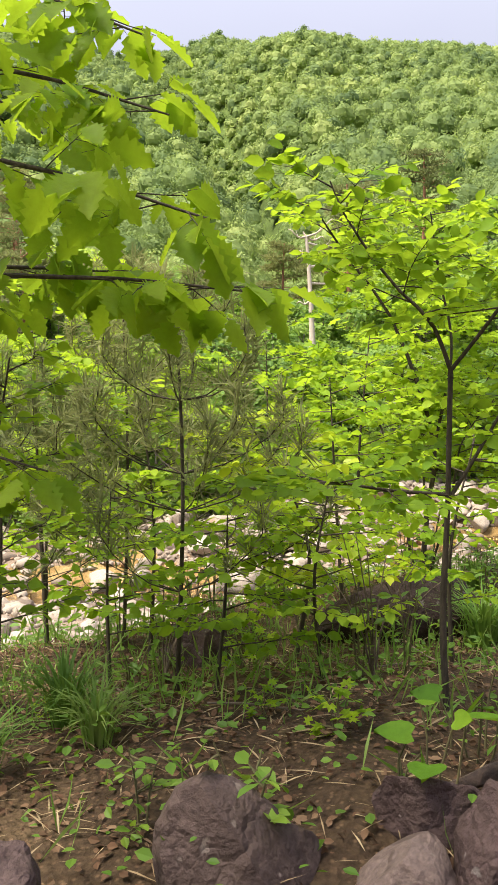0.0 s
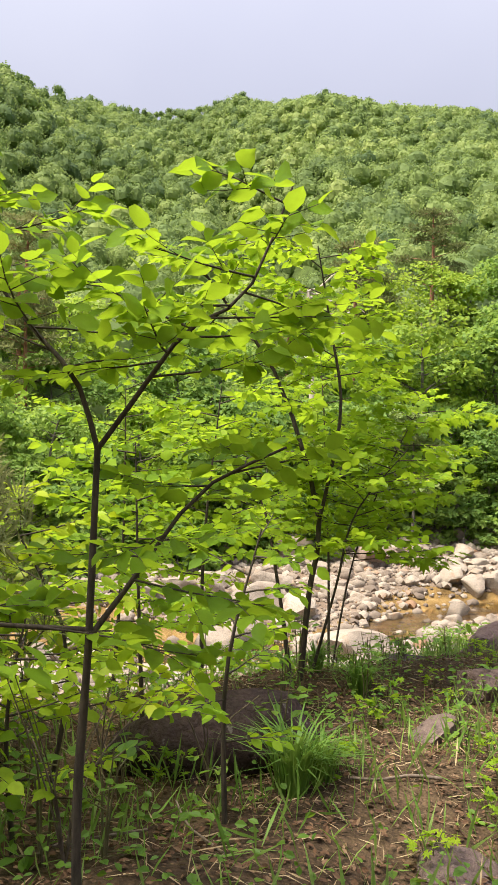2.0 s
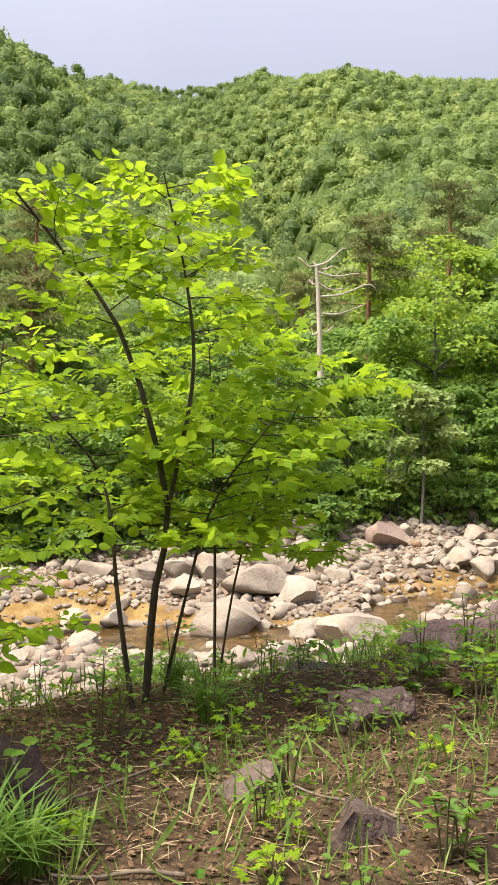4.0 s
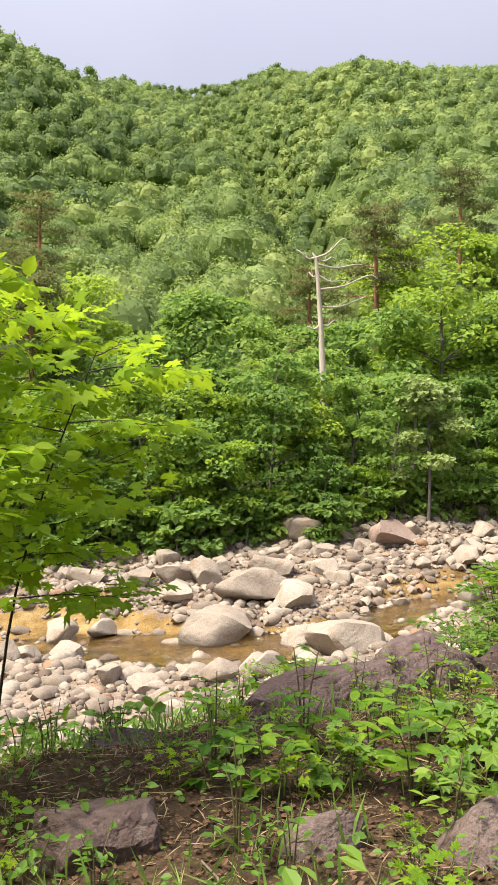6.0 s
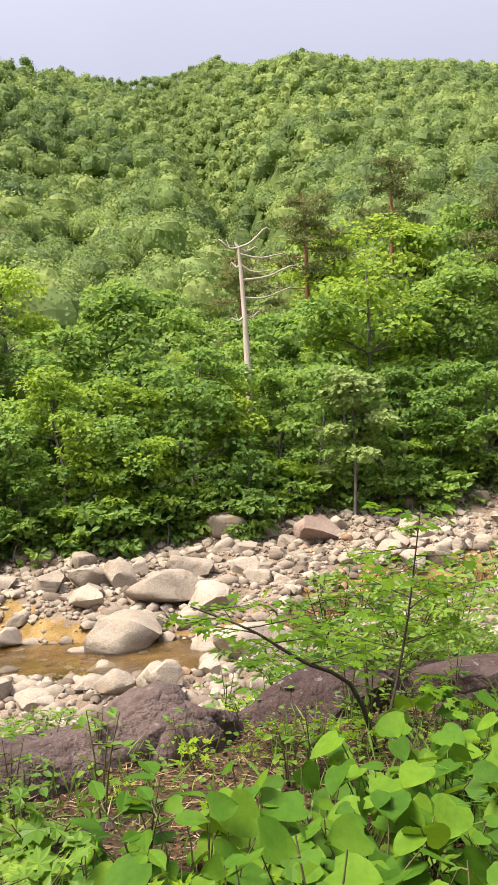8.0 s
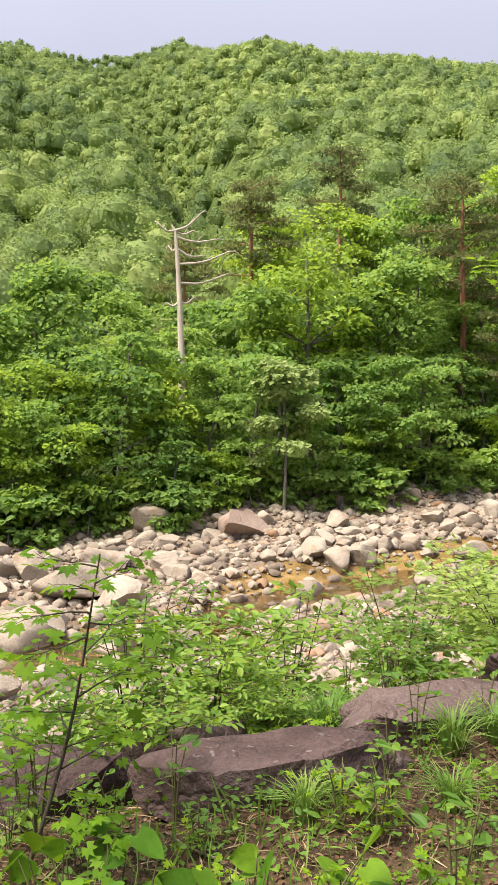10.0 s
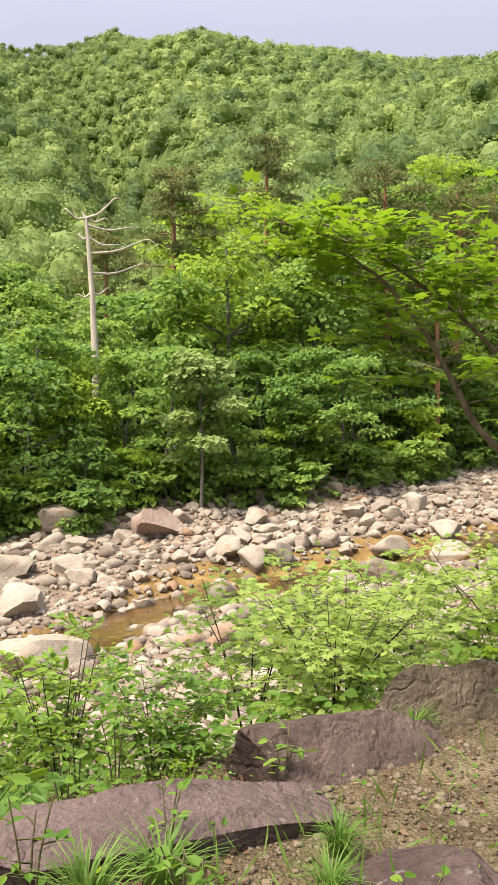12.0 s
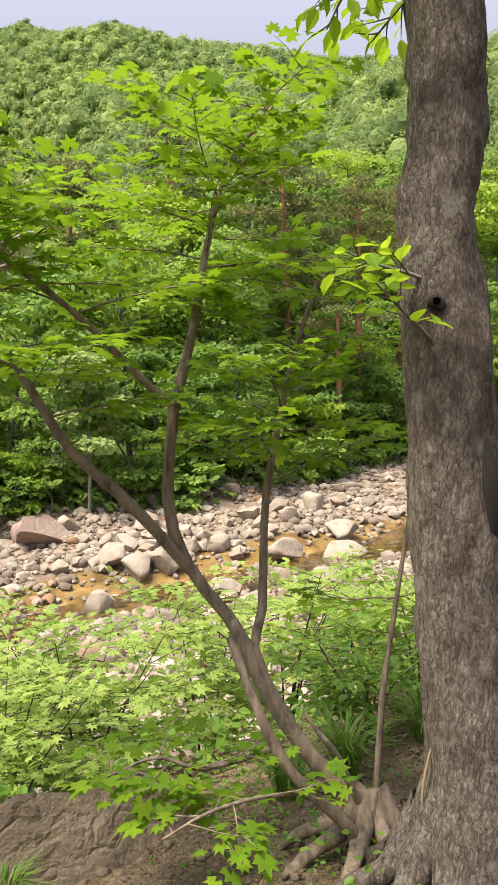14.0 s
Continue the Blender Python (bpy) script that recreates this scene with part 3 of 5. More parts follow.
protos = []
for i, (h, w, lay, leaf_mat) in enumerate([(6.5, 2.3, False, M_LEAF_BANK), (8.0, 2.7, False, M_LEAF_DEEP), (5.2, 2.3, True, M_LEAF_BANK), (7.0, 2.6, True, M_LEAF_DEEP), (9, 3.0, False, M_LEAF_SUNNY),
                                           (4.2, 2.1, True, M_LEAF_SUNNY), (5.8, 2.0, False, M_LEAF_DEEP), (8, 2.6, True, M_LEAF_BANK), (9.5, 2.6, False, M_LEAF_BANK), (7.5, 2.8, False, M_LEAF_SUNNY)]):
    wd, fo = bank_tree_meshes(100 + i, h, w, 2500 if lay else 3400, .05 + h * .009, lay, .05 if h < 7.2 else .2)
    shade = {"bank_foliage": "mid-green", "deep_foliage": "deep green", "sunny_foliage": "yellow-green"}[leaf_mat.name]
    protos.append(plant("broadleaf_tree", wd, fo, M_BARK_GREY, leaf_mat, shade + (" broadleaf tree with layered sprays on the far bank" if lay else " broadleaf tree crowding the far stream bank"), "tree", "far bank trees"))
brng = np.random.default_rng(77)
spots = []
for row, (off, step) in enumerate([(2.6, 2.1), (5.5, 2.9), (9.5, 3.4), (14.5, 3.8), (20.5, 4.4), (28, 5.0)]):
    x = -24.0 - row * 3
    while x < 36 + row * 4:
        spots.append((x + brng.normal(0, .6), off + brng.normal(0, .9), row))
        x += step * brng.uniform(.75, 1.25)
for i, (x, off, row) in enumerate(spots):
    y = float(far_foot(x)) + off
    z = float(ground_z(x, y))
    j = int(brng.choice([2, 2, 3, 6, 5])) if row == 0 else int(brng.integers(0, 10))
    s = brng.uniform(.8, 1.1) if row < 2 else brng.uniform(1.0, 1.5)
    if abs(x - 4.5) < 2.6 and row < 3:
        s *= .78
    m = pose(x, y, z, brng.normal(0, 2), brng.normal(0, 2), brng.uniform(0, 360)) @ Matrix.Scale(s, 4)
    if row < 2 and abs(x - 9.2) < 1.5:
        continue
    copy_thing(protos[j], m)
for p in protos:
    for o in (*p.children_recursive, p):
        bpy.data.objects.remove(o)


# ---- pines and the dead snag across the stream ----
def pine_meshes(seed, height, width, bare=.45, stem=.2):
    """A red pine: tall reddish bole, crooked level limbs, flat pads of needles."""
    g = np.random.default_rng(seed)
    pts = smooth_line([(0, 0, -.6), (g.normal(0, .15), g.normal(0, .15), height * .4), (g.normal(0, .25), 0, height * .75), (g.normal(0, .3), 0, height)], 14)
    pieces = [tube(pts, [stem, stem * .75, stem * .2], 8, .08, seed)]
    pos, out = [], []
    for c in range(20):
        s = bare + (1 - bare) * c / 20
        base = pts[int(s * 12.9)] * (1 - (s * 12.9) % 1) + pts[min(13, int(s * 12.9) + 1)] * ((s * 12.9) % 1)
        a = c * 2.4 + g.normal(0, .3)
        reach = width * math.sqrt((1.06 - s) / (1.06 - bare)) * g.uniform(.5, 1.1) + .3
        tip = base + np.array([math.cos(a) * reach, math.sin(a) * reach, reach * g.uniform(-.05, .3)])
        line = smooth_line([base, (base + tip) / 2 + g.normal(0, .12, 3), tip], 6)
        pieces.append(tube(line, [stem * .22, stem * .05], 4))
        for q in range(5):
            at = line[2 + int(g.random() * 3.99)] + g.normal(0, .28, 3) * np.array([1, 1, .2])
            m = 36
            d = unit(g.normal(0, 1, (m, 3)) + np.array([0, 0, .5]))
            pos.append(at + d * g.uniform(.1, .62, (m, 1)) * np.array([1.4, 1.4, .16]))
            out.append(d)
    pos, out = np.concatenate(pos), np.concatenate(out)
    up = np.array([0, -.3, 1.0]) + g.normal(0, .4, pos.shape)
    return joined(pieces), leaves(CARD, pos, out, up, g.uniform(.26, .5, len(pos)), .5)


def lay(proto, x, y, rz=0.0, s=1.0, dz=0.0, rx=0.0, ry=0.0):
    """A copy of a plant set on the ground."""
    return copy_thing(proto, pose(x, y, float(ground_z(x, y)) + dz, rx, ry, rz) @ Matrix.Scale(s, 4))


def drop_proto(p):
    for o in (*p.children_recursive, p):
        bpy.data.objects.remove(o)


pine_a = plant("red_pine", *pine_meshes(7, 15.5, 3.6, .42, .24), M_BARK_PINE, M_LEAF_PINE, "tall pine with reddish bark and flat tiers of olive needles", "tree", "pines")
pine_b = plant("red_pine", *pine_meshes(8, 17.5, 4.2, .5, .27), M_BARK_PINE, M_LEAF_PINE, "tall pine with a bare reddish bole and spreading crown", "tree", "pines")
lay(pine_a, 8.4, 71.0, 20)
lay(pine_b, 21.5, 59.8, 75)
lay(pine_b, 26.5, 61.0, 190, .95)
lay(pine_a, 24.0, 57.0, 240, .8)
lay(pine_a, 3.0, 76.0, 130, .85)
lay(pine_a, -15.6, 59.0, 10, .95)
lay(pine_b, -17.5, 63.0, 130, .85)
lay(pine_a, 16.5, 80.0, 60)
lay(pine_b, -21.0, 78.0, 20, .9)
lay(pine_a, 33.0, 70.0, 310)
drop_proto(pine_a), drop_proto(pine_b)

srng = np.random.default_rng(31)
sz0 = float(ground_z(3.85, 52.0))
snag_line = smooth_line([(0, 0, -.4), (.1, 0, (12 - sz0) * .4), (-.05, 0, (12 - sz0) * .7), (-.3, 0, 11.7 - sz0), (-.55, 0, 12.5 - sz0)], 18)
snag_bits = [tube(snag_line, [.22, .2, .16, .1, .04], 9, .12, 3)]
for h, dx, dz in [(.88, 1.5, 1.0), (.84, 1.0, .1), (.79, 2.2, .0), (.72, 1.4, -.3), (.66, 2.9, .9), (.63, 2.3, .55), (.86, -.9, .35), (.72, -.5, .2), (.57, .8, .3), (.53, -.7, -.1)]:
    b = snag_line[int(h * 17)]
    e = b + np.array([dx, srng.normal(0, .5), dz])
    snag_bits.append(tube(smooth_line([b, (b + e) / 2 + np.array([0, 0, -.22]), e, e + np.array([dx * .2, .3, srng.normal(0, .2)])], 9), [.08, .02], 5))
    snag_bits.append(tube(smooth_line([(b + e) / 2 + np.array([0, 0, -.22]), (b + e) / 2 + np.array([dx * .22, .2, .35])], 4), [.025, .006], 4))
snag = plant("dead_tree", joined(snag_bits), None, M_BARK_DEAD, None, "bleached bare dead tree with broken level limbs", "tree")
snag.matrix_basis = pose(3.85, 52.0, sz0)

# light-stemmed birch at the far water's edge
wd, fo = bank_tree_meshes(311, 7.6, 1.8, 3800, .10, False, .30)
birch = plant("broadleaf_tree", wd, fo, M_BARK_GREY, M_LEAF_BIRCH, "pale green tree with a thin grey trunk above the stones", "tree")
birch.matrix_basis = pose(9.2, 46.6, float(ground_z(9.2, 46.6)))


# ---- stones ----
def rock_arrays(seed, subdiv=3, cuts=9, depth=(.55, .9), rough=.06, squash=(1, 1, .7), box=1.0):
    """A weathered boulder: a ball cut by planes, worn and pitted."""
    g = np.random.default_rng(seed)
    bm = bmesh.new()
    bmesh.ops.create_icosphere(bm, subdivisions=subdiv, radius=1.0)
    v = np.array([q.co[:] for q in bm.verts])
    f = np.array([[q.index for q in t.verts] for t in bm.faces])
    bm.free()
    v = np.sign(v) * np.abs(v) ** box
    for c in range(cuts):
        nrm = unit(g.normal(0, 1, 3))
        d = g.uniform(*depth)
        over = np.clip(v @ nrm - d, 0, None)
        v = v - over[:, None] * nrm
    lump = fbm(v[:, 0] * 1.4 + 9 * seed, v[:, 1] * 1.4 + v[:, 2] * 1.1, seed, 4) + .5 * fbm(v[:, 2] * 3 + seed, v[:, 0] * 3 - v[:, 1] * 2, seed + 3, 3)
    v = v * (1 + rough * lump)[:, None]
    return v * np.array(squash), f


def hard_edges(me, degrees):
    me.set_sharp_from_angle(angle=radians(degrees))
    return me


def stone(name, me, x, y, z, size, rz, label, category="boulder", group="", tilt=(0, 0)):
    ob = new(name, me)
    ob.matrix_basis = pose(x, y, z, tilt[0], tilt[1], rz) @ Matrix.Diagonal((*size, 1))
    return tagged(ob, label, category, group)


river_meshes = [hard_edges(quad_mesh("boulder", *rock_arrays(400 + i, 3, 12 + i % 6, (.46, .84), .05, (1.2, 1.2, 1.2)), M_ROCK_RIVER, True), 40) for i in range(12)]


def river_stone(x, y, w, d, h, rz=0.0, tilt=(0, 0), i=0, sink=.3, label="pale rounded granite boulder in the stream bed"):
    z = float(ground_z(x, y)) + h * (.5 - sink)
    stone("river_boulder", river_meshes[i % 12], x, y, z, (w / 2, d / 2, h / 2), rz, label, "boulder", "stream boulders", tilt)


BIG_STONES = [(.05, 32.2, 2.5, 2.4, 1.7, 5, 4), (.95, 35.9, 2.5, 2.2, 1.4, 10, 2), (-2.5, 38.7, 1.75, 1.3, 1.1, 5, 5), (-2.0, 35.3, 1.35, 1.1, 1.0, -20, 8),
              (-3.95, 37.7, 1.2, 1.0, 1.0, 40, 6), (-1.1, 38.2, 1.1, 1.0, 1.5, 10, 7), (-5.9, 33.5, 1.1, 1.0, 1.0, 15, 0), (4.3, 29.3, 2.0, 1.6, 1.5, 30, 1),
              (1.45, 39.4, 2.1, 1.7, 1.1, 0, 9), (2.8, 35.3, 1.7, 1.4, 1.3, 25, 10), (-3.3, 41.6, 1.2, 1.0, .8, 10, 11), (2.85, 31.1, .9, .8, .85, 15, 3),
              (1.75, 26.1, .75, .7, .9, 50, 6), (.8, 25.6, .9, .8, .8, 20, 8), (-1.1, 44.7, .85, .8, 1.1, 0, 1), (-4.4, 33.8, 1.0, .9, .75, 30, 2),
              (-4.8, 30.8, 1.2, 1.0, .85, 15, 10), (-2.3, 26.3, .8, .8, .8, 60, 5), (-1.0, 25.1, .85, .7, .65, 10, 7), (-6.3, 38.6, 1.8, 1.2, .8, -10, 9),
              (2.8, 45.0, 2.2, 1.4, 1.3, -10, 11), (9.45, 36.6, 1.05, .9, 1.0, 10, 4), (10.9, 39.8, 1.15, 1.0, 1.0, 50, 0), (10.1, 40.4, 1.15, 1.0, 1.0, -15, 3),
              (-.7, 47.0, 1.3, 1.0, .8, 0, 6), (6.75, 36.5, .75, .7, .7, 20, 5), (8.0, 39.9, .6, .6, .6, 0, 8), (11.9, 40.1, .95, .9, 1.1, 35, 1),
              (2.1, 25.9, .85, .8, .8, 15, 2), (14.7, 34.8, 1.4, 1.2, 1.1, 0, 9), (13.5, 34.8, 1.15, 1.0, .75, 70, 7), (11.7, 45.0, 1.2, 1.0, 1.0, 40, 10),
              (19.5, 46.4, .9, .9, 1.1, 15, 11), (4.45, 46.4, 1.0, .9, 1.0, -30, 4), (3.75, 42.1, 1.1, .9, .75, 30, 6), (19.7, 42.9, 1.3, 1.1, .9, 20, 0),
              (16.7, 41.0, 1.5, 1.2, 1.0, 5, 2), (19.4, 41.0, 2.0, 1.5, 1.0, 25, 3), (16.2, 45.4, 1.3, 1.1, .9, 65, 5), (15.1, 27.5, 1.0, .9, .7, -20, 8),
              (14.9, 25.9, .9, .8, .7, 45, 1), (13.8, 25.5, .9, .8, .7, 10, 9), (15.4, 32.5, 1.0, .9, .8, 30, 7), (17.9, 46.5, 1.1, .9, .95, 0, 10), (2.7, 35.8, 1.2, 1.0, 1.1, 55, 11)]
red_mesh = hard_edges(quad_mesh("boulder", *rock_arrays(441, 3, 7, (.34, .62), .03, (1.35, 1.35, 1.5), .8), M_ROCK_RED, True), 40)
stone("river_boulder", red_mesh, 6.9, 43.9, float(ground_z(6.9, 43.9)) + .42, (1.35, .95, .72), -8, "large reddish granite boulder with a slanting top", "boulder", "stream boulders", (0, -9))
for x, y, w, d, h, rz, i in BIG_STONES:
    river_stone(x, y, w * 1.15, d * 1.1, h * .95, rz, (0, 0), i, .14, "large pale granite boulder among stream stones")
rr = np.random.default_rng(91)
placed = 0
while placed < 280:
    x = rr.uniform(-14, 27)
    y = rr.uniform(19, 50)
    c = abs(float(channel(x, y)))
    f = y - float(far_foot(x))
    if y - float(near_edge(x)) < 8.5 or f > 2.5 or (c < 2.0 and rr.random() < .8):
        continue
    s = .40 + .55 * rr.random() ** 2.0 + (.15 if -12 < f < 0 else 0)
    if min((x - q[0]) ** 2 + (y - q[1]) ** 2 for q in BIG_STONES) < .9:
        continue
    river_stone(x, y, s * rr.uniform(.9, 1.5), s * rr.uniform(.8, 1.2), s * rr.uniform(.55, .95), rr.uniform(0, 360), (rr.normal(0, 14), rr.normal(0, 14)), int(rr.integers(12)), .25)
    placed += 1

# cobbles and shingle too many to count
k = Mat("cobble_granite")
isl = k.n("NewGeometry").outputs["Random Per Island"]
col = k.ramp(isl, (0.0, (0.13, 0.10, 0.08)), (0.3, (0.22, 0.18, 0.145)), (0.65, (0.28, 0.235, 0.19)), (0.9, (0.34, 0.295, 0.245)), (1.0, (0.25, 0.15, 0.09)))
gr = k.noise(k.coords(True), 14.0, 5.0, 0.7)
k.base(k.mix(0.4, col, k.ramp(gr, (0.35, (0.3, 0.3, 0.3)), (0.65, (0.72, 0.72, 0.72))), "OVERLAY"), 0.9)
k.b.inputs["Specular IOR Level"].default_value = 0.15
k.bump(gr, 0.5, 0.03)
M_ROCK_COBBLE = k.m
cob_v, cob_f = [], []
tv, tf = rock_arrays(55, 1, 5, (.62, .95), .08, (1.1, 1.1, .9))
cob = np.random.default_rng(92)
pts = np.stack([cob.uniform(-16, 34, 30000), cob.uniform(16, 60, 30000)], -1)
ok = (pts[:, 1] - near_edge(pts[:, 0]) > 7.5) & (pts[:, 1] - far_foot(pts[:, 0]) < 3.2) & ((np.abs(channel(pts[:, 0], pts[:, 1])) > 2.2) | (cob.random(30000) < .22))
pts = pts[ok]
sz = .045 + .09 * cob.random(len(pts)) + .22 * cob.random(len(pts)) ** 6
ang = cob.uniform(0, 6.28, len(pts))
zz = ground_z(pts[:, 0], pts[:, 1]) + sz * .25
sc3 = np.stack([sz * cob.uniform(.8, 1.6, len(pts)), sz, sz * cob.uniform(.7, 1.1, len(pts))], -1)
loc = tv[None] * sc3[:, None]
cs, sn = np.cos(ang)[:, None], np.sin(ang)[:, None]
cv = np.stack([loc[..., 0] * cs - loc[..., 1] * sn + pts[:, 0:1], loc[..., 0] * sn + loc[..., 1] * cs + pts[:, 1:2], loc[..., 2] + zz[:, None]], -1)
cq = tf[None] + (np.arange(len(pts)) * len(tv))[:, None, None]
tagged(new("cobbles", hard_edges(quad_mesh("cobbles", cv.reshape(-1, 3), cq.reshape(-1, 3), M_ROCK_COBBLE, True), 50)), "pale cobbles and shingle along the stream bed", "cobbles", kind="stuff")


def dark_rock(x, y, top, w, d, h, rz=0.0, tilt=(0, 0), seed=0, label="dark purplish weathered boulder at the bank's edge", mat=None, cuts=13, lv=4, deep=(.45, .95)):
    me = quad_mesh("boulder", *rock_arrays(600 + seed, lv, cuts, deep, .09, (1.2, 1.2, 1.2), .78), mat or M_ROCK_DARK, True)
    hard_edges(me, 26)
    stone("bank_boulder", me, x, y, top - h * .42, (w / 2, d / 2, h / 2), rz, label, "boulder", "bank boulders", tilt)


M_ROCK_GREY = rock_material("brown_boulder", (0.05, 0.035, 0.031), (0.11, 0.078, 0.07), (0.19, 0.145, 0.13), (0.06, 0.042, 0.034), 1.9, (0.22, 0.18, 0.155), 0.55)
M_ROCK_TAN = rock_material("tan_boulder", (0.10, 0.077, 0.052), (0.185, 0.145, 0.105), (0.27, 0.22, 0.165), (0.12, 0.095, 0.062), 1.9, None, 0.5)
for args in [
    (.0, 1.84, .52, .34, .3, .42, 10, (0, 0), 31, "grey rounded boulder half sunk in litter", M_ROCK_GREY),
    (.36, 1.80, .42, .30, .26, .30, 25, (0, 0), 2, "brown boulder beside a rotten log", M_ROCK_GREY),
    (.42, 2.0, .50, .28, .2, .3, -20, (0, 0), 3, "dark boulder under a rotten log", M_ROCK_DARK),
    (.98, 2.2, .50, .34, .3, .32, 15, (0, 0), 35, "dark boulder propping a rotten log", M_ROCK_DARK),
    (-.62, 1.75, .50, .3, .3, .4, 0, (0, 0), 4, "dark boulder at the trail's edge", M_ROCK_DARK),
    (.55, 1.80, .52, .2, .2, .32, 40, (0, 0), 5, "dark boulder beside the trail", M_ROCK_DARK),
    (.95, 4.9, .36, 1.05, .7, .6, 12, (0, 3), 6, "flat dark rock slab on the bank", M_ROCK_DARK),
    (-.3, 4.5, .20, .5, .4, .4, 40, (0, 0), 7, "dark slab half covered by litter", M_ROCK_DARK),
    (1.75, 3.55, .30, .32, .26, .3, 10, (0, 0), 8, "small reddish brown stone in the litter", M_ROCK_GREY),
    (2.35, 4.75, .30, .45, .4, .35, 60, (0, 0), 9, "small reddish stone among herbs", M_ROCK_GREY),
    (2.2, 3.6, .36, .4, .3, .35, 15, (0, 0), 10, "small dark stone beside the trail", M_ROCK_DARK),
    (2.6, 7.8, .02, 1.0, .8, .8, 20, (0, -5), 11, "dark boulder on the bank's brim", M_ROCK_DARK),
    (1.9, 7.1, .03, 1.0, .7, .6, 30, (0, 0), 12, "low dark boulder on the bank's brim", M_ROCK_DARK),
    (3.5, 8.72, .06, 1.9, .55, .55, 33, (0, -6), 36, "long dark boulder with pale streaks", M_ROCK_DARK, 6, 5, (.62, .92)),
    (4.1, 9.15, .15, .6, .6, .7, 35, (0, 0), 14, "dark boulder with a blunt broken end", M_ROCK_DARK, 6, 4, (.62, .92)),
    (3.95, 7.75, .12, .7, .5, .6, 40, (8, -15), 15, "dark leaning boulder under vines", M_ROCK_DARK),
    (3.55, 7.45, .10, .45, .4, .4, 0, (0, 0), 16, "small brown boulder under vines", M_ROCK_GREY),
    (4.95, 9.75, .05, 1.05, .5, .7, 25, (0, -6), 17, "dark boulder overhung by leaves", M_ROCK_DARK),
    (5.6, 10.5, -.06, 1.1, .6, .7, 30, (0, 0), 18, "dark flat boulder above the stream", M_ROCK_DARK),
    (2.52, 6.35, .29, .42, .34, .42, 15, (0, 0), 19, "reddish boulder among seedlings", M_ROCK_GREY),
    (1.95, 5.3, .22, .42, .36, .4, 15, (0, 0), 20, "brown boulder among seedlings", M_ROCK_GREY),
    (6.2, 9.6, .27, 1.1, .45, .42, 6, (2, 0), 33, "flat dark slab speckled with pale lichen", M_ROCK_DARK, 7, 4, (.6, .9)),
    (7.26, 10.45, .27, 1.4, .65, .65, 18, (6, 2), 27, "large dark slab on the bank's brim", M_ROCK_DARK),
    (8.16, 11.35, .27, 1.14, .75, .7, 8, (5, 2), 28, "brown slab beside gravelly soil", M_ROCK_GREY),
    (8.2, 9.75, .33, .62, .5, .4, 15, (0, 0), 24, "dark flat stone beside the trail", M_ROCK_DARK),
    (9.05, 12.05, .27, 1.2, .75, .8, 14, (5, 3), 30, "broad tan slab beneath the maple", M_ROCK_TAN),
    (3.95, 6.2, .30, .36, .3, .36, 20, (0, 0), 32, "reddish boulder beside the trail", M_ROCK_GREY),
    (3.4, 6.3, .24, .36, .3, .36, 70, (0, 0), 34, "reddish boulder beside the trail", M_ROCK_GREY),
    (8.75, 11.55, .10, .3, .25, .3, 50, (0, 0), 26, "small brown stone beside the slab", M_ROCK_GREY),
]:
    dark_rock(*args)


# ---- young trees and shrubs on the near bank ----
M_LEAF_OAK = leaf_material("oak_leaves", (0.06, 0.14, 0.012), (0.16, 0.29, 0.018), (0.28, 0.41, 0.025), (0.52, 0.68, 0.03), 0.62, 0.5, 1.5, 0.2, False, True)
M_LEAF_MAPLE = leaf_material("maple_leaves", (0.055, 0.13, 0.01), (0.12, 0.235, 0.014), (0.21, 0.335, 0.02), (0.30, 0.46, 0.02), 0.5, 0.55, 0.9, 0.15, False, True)
M_LEAF_SLOPE = leaf_material("pale_maple_leaves", (0.11, 0.19, 0.035), (0.21, 0.315, 0.06), (0.36, 0.46, 0.11), (0.44, 0.56, 0.09), 0.45, 0.5, 0.9, 0.3)
M_LEAF_YELLOW = leaf_material("yellow_green_leaves", (0.16, 0.26, 0.015), (0.30, 0.42, 0.02), (0.42, 0.50, 0.03), (0.55, 0.65, 0.02), 0.45, 0.45, 1.2, 0.3)
M_LEAF_HEART = leaf_material("vine_leaves", (0.03, 0.085, 0.01), (0.07, 0.16, 0.014), (0.16, 0.27, 0.02), (0.24, 0.38, 0.015), 0.32, 0.6, 3.5, 0.12, False, True)
M_LEAF_HERB = leaf_material("herb_leaves", (0.05, 0.125, 0.015), (0.11, 0.215, 0.025), (0.22, 0.33, 0.04), (0.33, 0.46, 0.03), 0.4, 0.5, 1.5, 0.3)
M_GRASS = leaf_material("grass_blades", (0.06, 0.14, 0.02), (0.13, 0.24, 0.04), (0.25, 0.33, 0.09), (0.3, 0.42, 0.06), 0.35, 0.55, 1.5, 0.25)
M_STEM = bark_material("green_brown_stem", (0.05, 0.05, 0.02), (0.14, 0.12, 0.05), (0.1, 0.1, 0.04), 40.0, 0.3, 0.2, 0.7)
M_TWIG = bark_material("dry_twig", (0.07, 0.05, 0.035), (0.22, 0.17, 0.13), (0.3, 0.26, 0.21), 40.0, 0.3, 0.3, 0.7)
M_LITTER = leaf_material("dead_leaves", (0.05, 0.03, 0.02), (0.13, 0.075, 0.045), (0.27, 0.19, 0.12), (0.2, 0.12, 0.06), 0.1, 0.85, 3.0, 0.1)
M_DRY_GRASS = leaf_material("dry_grass", (0.16, 0.11, 0.06), (0.3, 0.22, 0.13), (0.45, 0.36, 0.22), (0.35, 0.28, 0.15), 0.15, 0.8, 3.0, 0.1)


